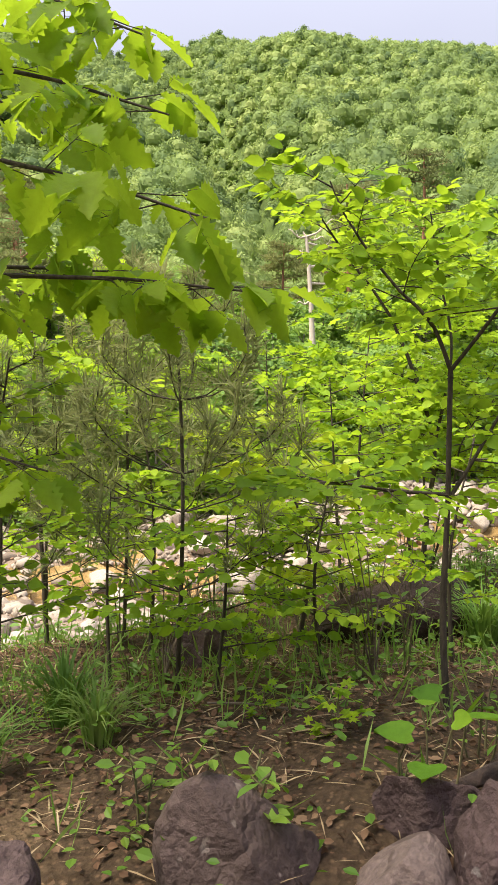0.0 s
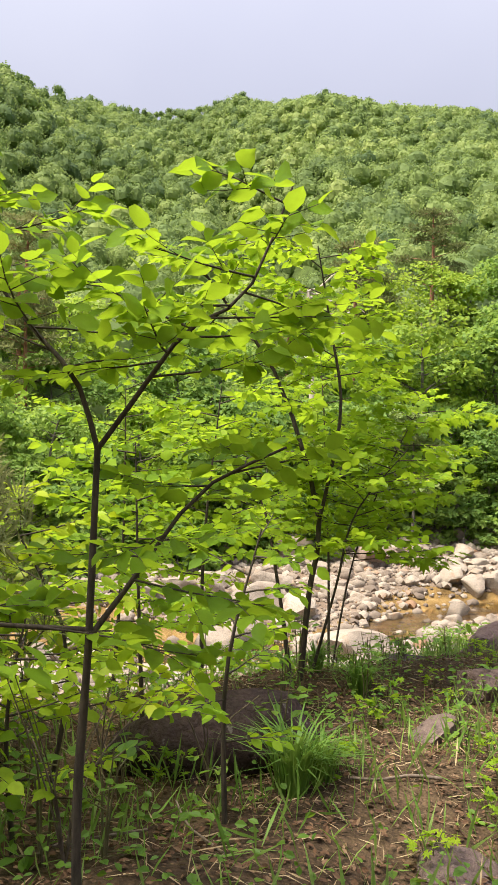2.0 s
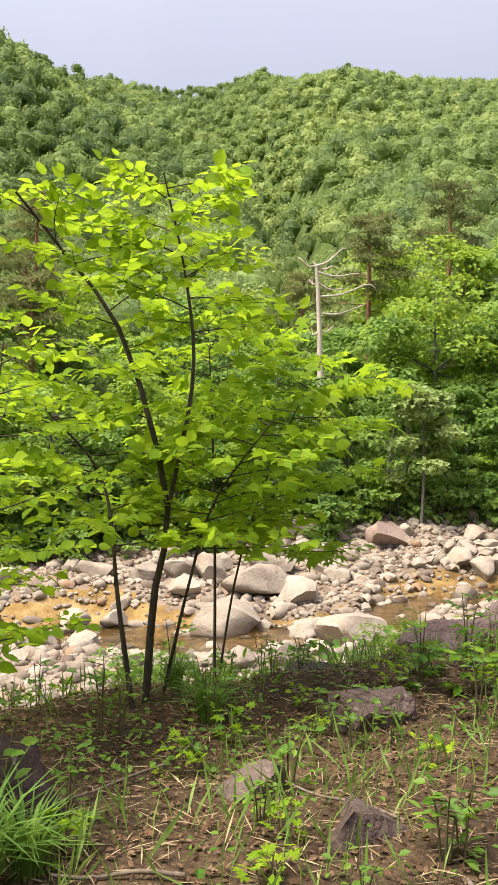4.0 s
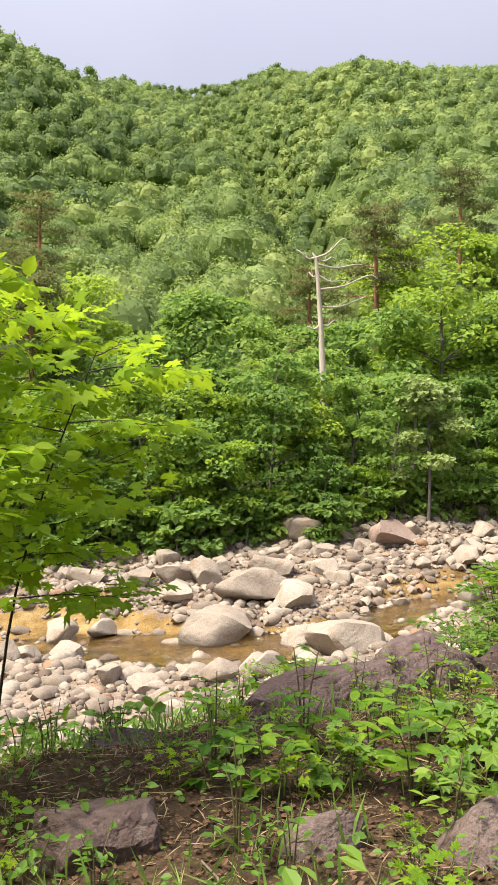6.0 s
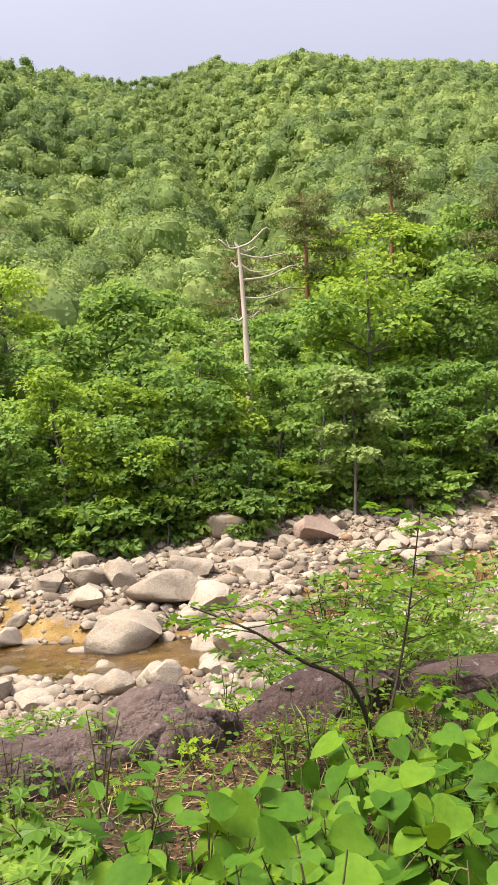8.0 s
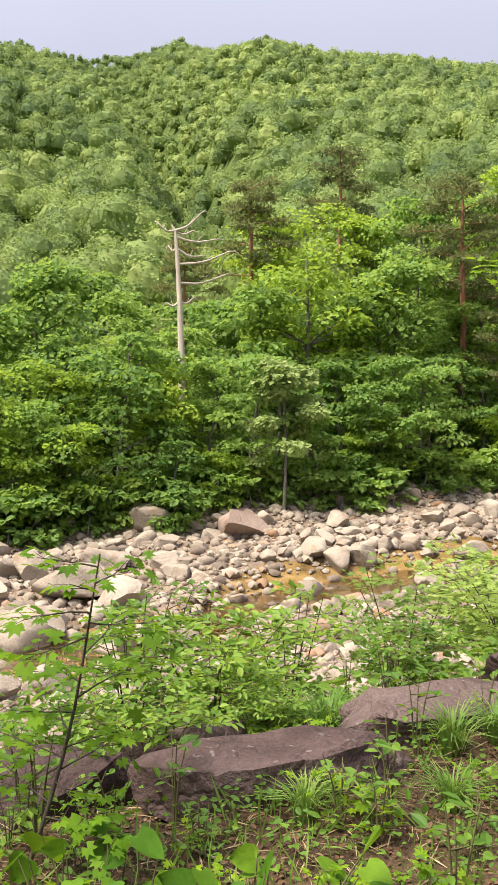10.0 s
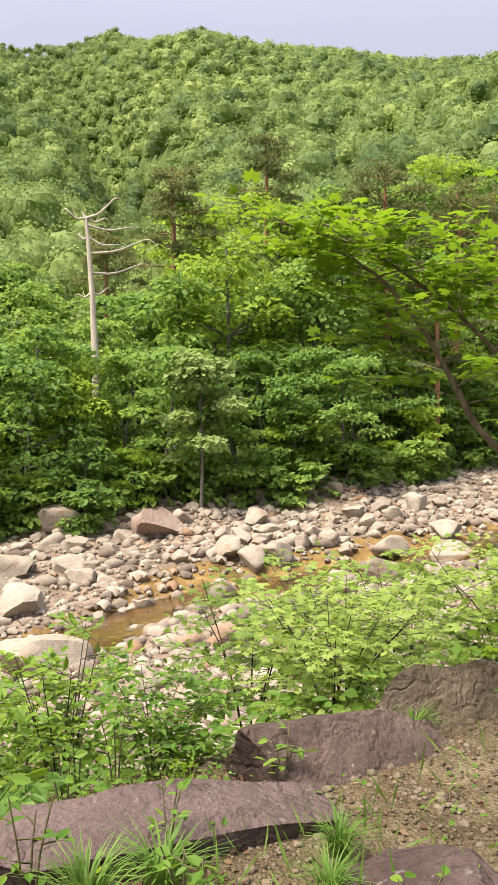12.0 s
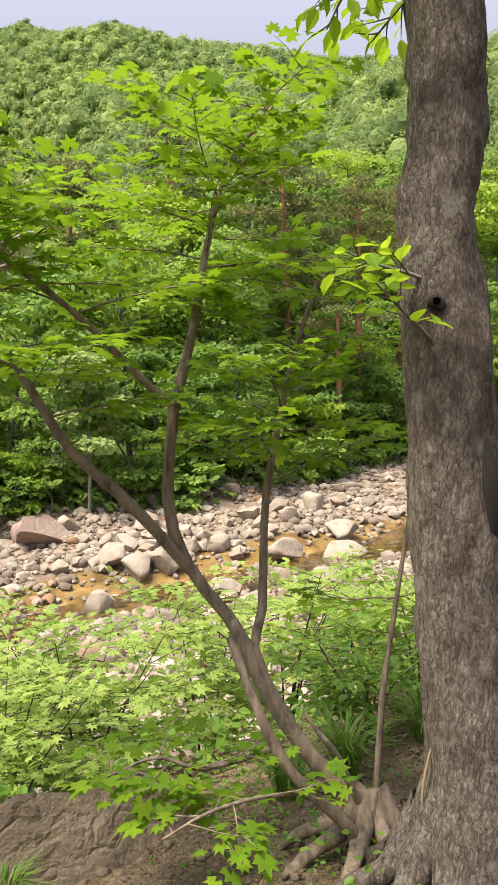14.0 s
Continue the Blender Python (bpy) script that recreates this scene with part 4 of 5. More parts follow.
def finish(g, name, base, bark, shape, size, leaf, label, category="tree", group="", droop=.2, tilt=.3, wide=1.0):
    root = empty(name, *base)
    inv = np.array(base)
    for i, (wv, wq) in enumerate(g.limbs):
        part_data("limb" if i else "trunk", quad_mesh("limb", wv - inv, wq, bark, True), root)
    if g.tubes:
        wv, wq = joined(g.tubes)
        tagged(part_data("twig_spray", quad_mesh("twig_spray", wv - inv, wq, bark, True), root), kind="stuff")
    if g.pos:
        fv, fq = g.foliage(shape, size, droop, tilt, .3, wide)
        part_data("crown", quad_mesh("crown", fv - inv, fq, leaf, True), root)
    return tagged(root, label, category, group)


def on(x, y, dz=0.0):
    return np.array([x, y, float(ground_z(x, y)) + dz])


def boughs(g, line, lo, hi, count, length, r, level=1, rise=.1, every=.05, flat=.12, subs=5, up=.35, bend=.2, toward=None):
    """Side limbs spaced along a stem."""
    rg = g.rng
    for i in range(count):
        s = lo + (hi - lo) * (i + .6 * rg.random()) / count
        k = s * (len(line) - 1)
        j = min(int(k), len(line) - 2)
        p = line[j] + (line[j + 1] - line[j]) * (k - j)
        a = 2.4 * i + rg.normal(0, .35) + (toward or 0)
        g.twig(p, (math.cos(a), math.sin(a), up + rg.normal(0, .1)), length * (1.1 - .45 * s) * rg.uniform(.75, 1.2), r, level, bend, rise, every, 50, flat, subs)


# slim sapling with a fork and a flat-topped crown
g = Growth(11)
b = on(.667, 2.79)
st = g.limb(smooth_line([b - (0, 0, .1), b + (-.02, 0, .3), (.66, 2.79, 1.11), (.665, 2.79, 1.54)], 16), .0125, .008, 8, .12)
fork = np.array([.665, 2.79, 1.54])
l1 = g.limb(smooth_line([fork, fork + (-.06, .02, .16), fork + (-.19, .05, .30), fork + (-.34, .02, .50), fork + (-.40, 0, .62)], 10), .0075, .0025)
l2 = g.limb(smooth_line([fork, fork + (.09, -.03, .12), fork + (.20, -.05, .27), fork + (.33, 0, .37), fork + (.43, .03, .63)], 10), .0075, .0025)
l3 = g.limb(smooth_line([(.66, 2.79, 1.11), (.75, 2.82, 1.24), (.9, 2.88, 1.45), (1.1, 2.9, 1.56)], 8), .008, .003)
l4 = g.limb(smooth_line([(.66, 2.79, 1.13), (.45, 2.72, 1.15), (.25, 2.68, 1.18), (.02, 2.66, 1.15)], 8), .007, .0025)
boughs(g, l1, .3, 1, 13, .36, .003, 1, .05, .03, .08, 5, .1)
boughs(g, l2, .3, 1, 13, .36, .003, 1, .05, .03, .08, 5, .1)
boughs(g, l3, .3, 1, 8, .3, .003, 1, .0, .028, .07, 5, .05)
boughs(g, l4, .15, 1, 10, .32, .003, 1, .0, .028, .07, 5, .05)
finish(g, "sapling", tuple(b), M_BARK_DARK, LEAF_FINE, .058, M_LEAF_YOUNG, "slender dark-stemmed sapling with fresh bright green oval leaves", droop=.15, tilt=.6, wide=1.25)

# bushy young tree with several stems at the brim
g = Growth(12)
b = on(1.33, 6.51)
k0 = .0037
stems = []
for pts, r in [([(0, 0), (10, 150), (25, 300), (-55, 545), (-150, 675), (-210, 750)], .023), 
               ([(-15, 15), (-40, 150), (-80, 325), (-160, 430)], .016), ([(25, 300), (60, 480), (40, 640), (10, 780)], .014), ([(20, 20), (60, 170), (95, 300), (180, 420)], .012)]:
    line = smooth_line([b + (px * k0, .12 * math.sin(px), pz * k0 - (.1 if i == 0 else 0)) for i, (px, pz) in enumerate(pts)], 14)
    g.limb(line, r, r * .3, 7, .15)
    stems.append(line)
    boughs(g, line, .46, 1, 15, .62, .0045, 1, .05, .038, .1, 6, .2)
finish(g, "young_tree", tuple(b), M_BARK_DARK, LEAF_FINE, .078, M_LEAF_YOUNG, "bushy young tree with several dark stems and broad bright leaves", droop=.2, tilt=.6, wide=1.25)

# broad-leaved young maple further along the brim
g = Growth(18)
b = on(1.62, 7.65)
for dx, dy, h, r in [(-.1, .1, 2.6, .012), (.5, -.2, 2.2, .009)]:
    line = g.limb(smooth_line([b - (0, 0, .1), b + (dx * .3, dy * .3, h * .4), b + (dx * .8, dy * .8, h * .75), b + (dx * 1.3, dy * 1.3, h)], 12), r, r * .3, 7, .15)
    boughs(g, line, .34, 1, 20, .70, .0045, 1, 0, .055, .1, 5, .15)
finish(g, "young_tree", tuple(b), M_BARK_DARK, MAPLE, .125, M_LEAF_YOUNG, "young maple with large lobed bright leaves", droop=.25, tilt=.5)

# saplings behind and beside
for seed, x, y, h, n, le, mat, lab in [(13, .22, 4.2, 1.25, 13, .42, M_LEAF_YELLOW, "low sapling with yellowish green layered leaves"),
                                       (14, -.55, 4.6, 1.6, 14, .5, M_LEAF_YOUNG, "leafy green sapling in the thicket"),
                                       (15, -1.25, 5.2, 2.3, 18, .7, M_LEAF_YOUNG, "tall leafy sapling in the thicket"),
                                       (16, .75, 5.6, 1.9, 16, .6, M_LEAF_YOUNG, "green sapling behind the slender one"),
                                       (17, .1, 6.4, 2.1, 18, .7, M_LEAF_YOUNG, "green sapling on the bank's brim"),
                                       (19, -.9, 2.9, 1.3, 10, .35, M_LEAF_OAK, "dark green oak seedling beside the trail"),
                                       (20, .95, 3.9, 1.05, 8, .3, M_LEAF_YOUNG, "small green sapling with thin bare stem"),
                                       (21, -1.6, 6.6, 2.9, 20, .8, M_LEAF_YOUNG, "tall leafy sapling at the bank"),
                                       (22, .55, 4.75, 1.5, 14, .55, M_LEAF_YOUNG, "dense green sapling in the thicket"),
                                       (27, -.15, 3.45, .75, 10, .36, M_LEAF_YOUNG, "low bright green sapling beside a young pine"),
                                       (28, .32, 3.5, .8, 12, .4, M_LEAF_YOUNG, "low spreading sapling under the slender one"),
                                       (29, -.62, 3.75, .9, 10, .38, M_LEAF_YOUNG, "low leafy sapling in the thicket")]:
    g = Growth(seed)
    b = on(x, y)
    line = g.limb(smooth_line([b - (0, 0, .1), b + (g.rng.normal(0, .04), 0, h * .5), b + (g.rng.normal(0, .08), 0, h)], 10), .008 + h * .004, .003, 6)
    boughs(g, line, .3, 1, n + 4, le, .004, 1, 0, .034, .08, 5, .2)
    finish(g, "sapling", tuple(b), M_BARK_DARK, LEAF_FINE, .055 if y < 4 else .064, mat, lab, "sapling", "thicket saplings", .25, .6, 1.2)

# dead-stemmed scrub: bare thin stems in the undergrowth
for seed, x, y in [(23, .5, 3.35), (24, .85, 4.5), (25, -.4, 3.9), (26, .3, 5.0)]:
    g = Growth(seed)
    b = on(x, y)
    for i in range(6):
        a = g.rng.uniform(0, 6.28)
        line = smooth_line([b, b + (.08 * math.cos(a), .08 * math.sin(a), .25), b + (.3 * math.cos(a), .25 * math.sin(a), g.rng.uniform(.4, .75))], 7)
        g.limb(line, .005, .0015, 4)
    root = empty("bare_scrub", *b)
    for wv, wq in g.limbs:
        part_data("stem", quad_mesh("stem", wv - b, wq, M_TWIG, True), root)
    tagged(root, "bare thin brown stems in the undergrowth", "scrub", "bare scrub")

# young pines with upright candles
for seed, x, y, h in [(31, -.32, 3.68, 1.75), (32, -.75, 5.0, 2.1), (33, -1.3, 4.3, 1.5)]:
    g = Growth(seed)
    rg = g.rng
    b = on(x, y)
    line = g.limb(smooth_line([b - (0, 0, .1), b + (.03, 0, h * .5), b + (0, 0, h)], 12), .012, .005, 7)
    tips = []
    for w in range(5):
        s = .3 + .7 * w / 4.4
        p = line[min(11, int(s * 11))]
        for i in range(6):
            a = i * 1.05 + w * .5 + rg.normal(0, .15)
            L = .62 * (1.15 - s) + .1
            e = p + (math.cos(a) * L, math.sin(a) * L, L * .5)
            br = g.limb(smooth_line([p, (p + e) / 2 + (0, 0, -.05), e, e + (0, 0, .14)], 8), .0035, .002, 4)
            tips += list(br[3:])
    for p in list(line[7:]) + tips:
        for i in range(34):
            g.pos.append(p + rg.normal(0, .012, 3))
            d = unit(rg.normal(0, 1, 3))
            g.dirs.append(d + (0, 0, .5))
    finish(g, "young_pine", tuple(b), M_BARK_DARK, (NEEDLE[0] * np.array([1.3, 1, 1]), NEEDLE[1]), .095, M_LEAF_PINE, "young pine with upright needle candles in the thicket", "tree", "young pines", 0, .5)

# overhanging oak: trunk beside the trail, boughs with toothed leaves reaching over
g = Growth(41)
b = on(-2.0, 2.9)
line = g.limb(smooth_line([b - (0, 0, .2), b + (.05, 0, 1.2), b + (.1, .05, 2.6), b + (.2, .1, 4.0)], 16), .09, .03, 10, .12)
for s, e, h0, n in [((-1.95, 2.9, 1.5), (.02, 2.25, 1.72), .2, 13), ((-1.95, 2.9, 2.0), (-.1, 2.2, 1.90), .25, 13), ((-1.92, 2.9, 2.4), (-.22, 2.35, 2.22), .2, 12),
                    ((-1.95, 2.9, 1.7), (-.45, 2.7, 1.85), .1, 11), ((-1.9, 2.95, 2.9), (-.3, 2.5, 2.5), .15, 12), ((-1.95, 2.9, 1.3), (-.62, 2.6, 1.22), .1, 9), ((-1.9, 3, 3.0), (-.7, 2.9, 2.35), .1, 11)]:
    s, e = np.array(s), np.array(e)
    br = g.limb(smooth_line([s, s * .6 + e * .4 + (0, 0, h0), s * .25 + e * .75 + (0, 0, h0 * .6), e], 12), .013, .003, 6)
    boughs(g, br, .35, 1.0, n - 2, .27, .0025, 1, -.2, .062, .25, 3, -.05)
# unseen upper boughs above the camera, added to shade the soil below
for i in range(8):
    s = np.array((-1.85, 3.0, 2.9)) + (0, 0, 1.0 * g.rng.random())
    e = np.array((g.rng.uniform(-3.0, .4), g.rng.uniform(-1.5, 1.6), g.rng.uniform(3.4, 4.5)))
    br = g.limb(smooth_line([s, (s + e) / 2 + (0, 0, .3), e], 8), .02, .004, 5)
    boughs(g, br, .3, 1.0, 10, .55, .004, 1, -.1, .09, .25, 4, 0)
finish(g, "oak", tuple(b), M_BARK_DARK, OAK, .112, M_LEAF_OAK, "oak with drooping toothed green leaves over the trail", droop=.75, tilt=.5)

k = Mat("old_furrowed_bark")
vec = k.coords()
wn = k.n("TexNoise", Scale=14.0, Detail=4.0)
k.link(vec, wn.inputs["Vector"])
warp = k.mix(0.03, vec, wn.outputs["Color"])
mp = k.n("Mapping")
mp.inputs["Scale"].default_value = (1, 1, 0.34)
k.link(warp, mp.inputs["Vector"])
plates = k.n("TexVoronoi", Scale=70.0)
plates.feature = "DISTANCE_TO_EDGE"
k.link(mp.outputs[0], plates.inputs["Vector"])
fine = k.noise(mp.outputs[0], 48.0, 10.0, 0.8)
col = k.ramp(fine, (0.34, (0.06, 0.047, 0.04)), (0.5, (0.20, 0.165, 0.14)), (0.66, (0.40, 0.35, 0.30)))
col = k.mix(k.ramp(plates.outputs["Distance"], (0.0, (0.45, 0.45, 0.45)), (0.12, (0, 0, 0))), col, (0.022, 0.016, 0.014))
col = k.mix(k.ramp(k.noise(vec, 7.0, 5.0, 0.65), (0.57, (0, 0, 0)), (0.68, (0.6, 0.6, 0.6))), col, (0.33, 0.31, 0.26))
col = k.mix(k.ramp(k.noise(vec, 3.0, 4.0), (0.52, (0, 0, 0)), (0.66, (0.6, 0.6, 0.6))), col, (0.05, 0.036, 0.03))
col = k.mix(k.ramp(k.noise(vec, 16.0, 6.0, 0.7), (0.6, (0, 0, 0)), (0.66, (0.55, 0.55, 0.55))), col, (0.38, 0.36, 0.30))
k.base(col, 0.95)
k.b.inputs["Specular IOR Level"].default_value = 0.15
k.bump(k.math("ADD", plates.outputs["Distance"], k.math("MULTIPLY", fine, 1.6)), 1.0, 0.02)
M_BARK_OLD = k.m
M_BARK_MAPLE = bark_material("maple_bark", (0.07, 0.052, 0.04), (0.32, 0.25, 0.185), (0.38, 0.34, 0.27), 26.0, 0.25, 0.5)
# ---- maple on the brim and the old trunk beside it ----
g = Growth(51)
b = on(10.12, 11.5)
rows = {
    "a": ([(10.12, 11.5, .15), (10.05, 11.5, .36), (9.89, 11.53, .56), (9.74, 11.57, .8), (9.64, 11.59, 1.03), (9.48, 11.63, 1.25), (9.40, 11.66, 1.5), (9.43, 11.66, 1.87)], .036, .020),
    "g": ([(10.08, 11.42, .2), (10.0, 11.38, .33), (9.78, 11.38, .57), (9.66, 11.42, .84), (9.60, 11.5, 1.02)], .026, .016),
    "a1": ([(9.48, 11.63, 1.25), (9.25, 11.58, 1.52), (9.05, 11.58, 1.71), (8.92, 11.56, 1.92), (8.74, 11.55, 2.22), (8.5, 11.5, 2.48), (8.25, 11.45, 2.62)], .024, .007),
    "a2": ([(9.43, 11.66, 1.87), (9.52, 11.71, 2.2), (9.58, 11.76, 2.49), (9.67, 11.75, 2.8), (9.85, 11.72, 3.04)], .022, .006),
    "a3": ([(9.43, 11.66, 1.87), (9.29, 11.69, 2.0), (9.11, 11.63, 2.18), (8.81, 11.59, 2.42), (8.4, 11.5, 2.64), (7.95, 11.4, 2.74)], .018, .006),
    "b": ([(9.95, 11.55, .45), (9.72, 11.58, .9), (9.76, 11.67, 1.07), (9.79, 11.73, 1.46), (9.85, 11.78, 1.73), (9.92, 11.78, 2.04), (10.03, 11.77, 2.36)], .024, .008),
    "c": ([(10.09, 11.46, .34), (9.98, 11.41, .57), (9.9, 11.38, .68), (9.85, 11.39, .76)], .016, .005),
    "d": ([(10.14, 11.48, .2), (10.18, 11.48, .74), (10.23, 11.48, 1.06), (10.29, 11.48, 1.4), (10.32, 11.48, 1.61)], .015, .005),
    "e": ([(9.84, 11.54, .59), (9.51, 11.5, .54), (9.32, 11.49, .6), (9.14, 11.47, .55)], .012, .004),
    "f": ([(9.99, 11.46, .42), (9.7, 11.31, .5), (9.48, 11.2, .52), (9.31, 11.13, .48)], .01, .004),
}
for key, (pts, r0, r1) in rows.items():
    line = g.limb(smooth_line(pts, 16), r0, r1, 9, .14)
    if key in ("a1", "a2", "a3", "b"):
        boughs(g, line, .55 if key == "b" else .42, 1.0, 18, .60, .0045, 1, .0, .042, .08, 6, .3)
    elif key == "d":
        boughs(g, line, .4, 1.0, 4, .35, .004, 1, 0, .06, .08, 4, .1)
    elif key in ("e", "f"):
        boughs(g, line, .35, 1.0, 7, .34, .0035, 1, -.1, .05, .06, 4, .0)
for i, (a, L) in enumerate([(200, .45), (240, .55), (280, .5), (320, .4), (160, .4)]):
    c, s = math.cos(radians(a)), math.sin(radians(a))
    g.limb(smooth_line([b + (c * .02, s * .02, .22), b + (c * .12, s * .12, .09), b + (c * L * .7, s * L * .7, .02), b + (c * L, s * L, -.1)], 9), .05, .012, 8, .25)
maple = finish(g, "maple", tuple(b), M_BARK_MAPLE, MAPLE, .082, M_LEAF_MAPLE, "leaning multi-stemmed maple with star-shaped green leaves", droop=.12, tilt=.25)

tb = np.array([10.32, 11.08, .2])
tree = empty("old_tree", *tb)
tl = smooth_line([(.03, -.06, -.4), (.02, -.06, .25), (.0, -.04, .75), (-.02, -.02, 1.3), (-.04, .0, 1.85), (-.065, .02, 2.25), (-.03, .03, 2.55), (-.02, .04, 2.9), (-.06, .06, 3.6), (.05, .06, 5.0)], 70)
part_data("trunk", quad_mesh("trunk", *tube(tl, [.25, .20, .165, .155, .15, .145, .13, .128, .13, .125, .115, .11], 48, .10, 4), M_BARK_OLD, True), tree)
for i, (a, L) in enumerate([(200, .55), (235, .8), (265, .7), (170, .6), (300, .6), (140, .5), (330, .5)]):
    c, s = math.cos(radians(a)), math.sin(radians(a))
    pts = smooth_line([(c * .12, s * .12, .28), (c * .25, s * .25, .10), (c * L * .7, s * L * .7 + .03, .0), (c * L, s * L, -.12)], 12)
    part_data("root", quad_mesh("root", *tube(pts, [.075, .05, .035, .02], 9, .2, i), M_BARK_OLD, True), tree)
# hollow is a raised spindle; its near-black colour stands for the shade inside
hollow = tube(smooth_line([(.035, -.15, 1.2), (.03, -.145, 1.38), (.02, -.135, 1.55)], 8), [.012, .035, .04, .03, .01], 10, .15, 3)
M_HOLLOW_SHADE_KNOT = bark_material("hollow_shade_and_knot_wood", (0.008, 0.006, 0.005), (0.02, 0.015, 0.012), (0.015, 0.012, 0.01))
part_data("hollow", quad_mesh("hollow", *hollow, M_HOLLOW_SHADE_KNOT, True), tree, "rotten hollow in the trunk, its inner shade painted near-black")
knot = tube(smooth_line([(-.10, -.07, 1.97), (-.13, -.115, 1.98), (-.135, -.13, 1.98)], 5), [.03, .028, .012], 10, .25, 6)
part_data("knot", quad_mesh("knot", *knot, M_HOLLOW_SHADE_KNOT, True), tree, "dark knot where a limb broke")
g = Growth(52)
part_data("limb", quad_mesh("limb", *tube(smooth_line([(-.02, .04, 2.95), (-.16, .0, 3.12), (-.32, -.05, 3.16), (-.46, -.06, 3.1)], 10), [.02, .006], 6, .1, 2), M_BARK_GREY, True), tree)
for p, d, L in [((-.2, -.02, 3.13), (-.5, -.2, -.2), .30), ((-.34, -.05, 3.15), (-.3, -.1, -.5), .28), ((-.45, -.06, 3.1), (-.5, .1, -.3), .22), ((-.28, 0, 3.15), (-.2, .2, -.5), .30), ((-.1, 0, 3.06), (-.3, .3, -.3), .28), ((-.13, -.07, 2.05), (-.9, -.2, .3), .3), ((-.13, -.09, 1.85), (-.7, -.3, .6), .3), ((.1, 0, 3.3), (-.8, -.1, .1), .7), ((.1, 0, 3.5), (.8, -.2, -.2), .7), ((.2, 0, 3.9), (-.5, .3, -.2), .8), ((.2, 0, 4.2), (.6, .5, .2), .9)]:
    g.twig(p, d, L, .008, 1, .2, .05, .05, 50, .2, 5)
tagged(part_data("twig_spray", quad_mesh("twig_spray", *g.wood(), M_BARK_GREY, True), tree), kind="stuff")
part_data("crown", quad_mesh("crown", *g.foliage(LEAF_FINE, .075, .15, .5), M_LEAF_YOUNG), tree)
tagged(tree, "old leaning tree trunk with furrowed grey-brown bark and a hollow", "tree")
for i, pts in enumerate([[(9.98, 11.15, .02), (10.1, 11.1, .3), (10.2, 11.05, .55), (10.28, 11.0, .8)], [(10.16, 11.1, .05), (10.18, 11.05, .35), (10.14, 11.0, .6), (10.2, 11.0, .85)]]):
    p = np.array(pts)
    ob = new("thin_vine", quad_mesh("thin_vine", *tube(smooth_line(p, 14) - p[0], [.006, .004], 5), M_DRY_GRASS, True))
    ob.location = p[0]
    tagged(ob, "thin pale vine stem climbing beside the old trunk", "vine", "vine stems")


# ---- shrubs on the slope down to the stream ----
def shrub_meshes(seed, h, w, n, leaf_shape, size, stems=6, flat=.1, level=1):
    g = Growth(seed)
    for i in range(stems):
        a = i * 6.283 / stems + g.rng.normal(0, .3)
        L = w * g.rng.uniform(.4, 1)
        line = g.limb(smooth_line([(0, 0, -.15), (math.cos(a) * L * .3, math.sin(a) * L * .3, h * .45), (math.cos(a) * L * .75, math.sin(a) * L * .75, h * g.rng.uniform(.75, 1.0))], 8), .003 + .006 * h, .0015 + .001 * h, 5)
        boughs(g, line, .25, 1, n, w * .5, .004, level, 0, size * .62, flat, 4, .2)
    return g.wood(), g.foliage(leaf_shape, size, .12, .3)


maple_shrub = plant("maple_shrub", *shrub_meshes(61, 1.9, 1.15, 9, MAPLE, .10), M_BARK_DARK, M_LEAF_SLOPE, "bushy young maple on the slope above the stream", "shrub", "slope shrubs")
maple_bush = plant("maple_shrub", *shrub_meshes(66, 1.3, 1.2, 9, MAPLE, .095, 7), M_BARK_DARK, M_LEAF_SLOPE, "low spreading maple bush on the slope", "shrub", "slope shrubs")
green_shrub = plant("shrub", *shrub_meshes(62, 1.6, .8, 9, LEAF, .085, 7, .2), M_BARK_DARK, M_LEAF_HERB, "dense small-leaved shrub on the stream bank", "shrub", "slope shrubs")
low_shrub = plant("shrub", *shrub_meshes(63, .8, .7, 8, LEAF, .07, 7, .2), M_STEM, M_LEAF_HERB, "low leafy shrub on the stream bank", "shrub", "slope shrubs")
for p, x, y, s, rz in [
    (maple_shrub, 8.3, 16.2, 1.15, 0), (maple_shrub, 10.2, 16.8, 1.15, 130), (maple_bush, 9.0, 14.6, 1.1, 60), (maple_bush, 10.6, 14.9, 1.0, 200), (maple_bush, 12.0, 17.0, 1.2, 20),
    (maple_bush, 8.6, 13.2, .8, 250), (green_shrub, 6.0, 14.6, 1.35, 0), (green_shrub, 6.6, 13.4, 1.0, 90), (green_shrub, 5.3, 12.2, .9, 30), (low_shrub, 5.9, 11.6, 1.2, 50),
    (low_shrub, 7.3, 12.0, .8, 10), (low_shrub, 4.9, 11.2, 1.0, 300), (low_shrub, 6.2, 10.9, .6, 80),
    (low_shrub, 3.2, 9.9, .6, 70), (low_shrub, 5.6, 10.5, .8, 200), (green_shrub, 12.5, 14.5, 1.0, 10), (low_shrub, 11.2, 13.6, 1.1, 0), (low_shrub, 10.6, 13.0, .9, 90),
    (maple_bush, 13.8, 19.0, 1.2, 45), (low_shrub, -.4, 8.6, 1.0, 0), (low_shrub, -1.6, 7.6, 1.1, 0), (green_shrub, -2.6, 8.0, 1.2, 0), (low_shrub, 1.0, 8.4, .7, 40), (green_shrub, 14.5, 16.5, 1.2, 80)]:
    lay(p, x, y, rz, s)
far_bush = plant("bush", *bank_tree_meshes(321, 1.5, 1.0, 560, .03, True, .0), M_BARK_GREY, M_LEAF_BANK, "low leafy bush at the foot of the far woods", "shrub", "far bank bushes")
frng = np.random.default_rng(64)
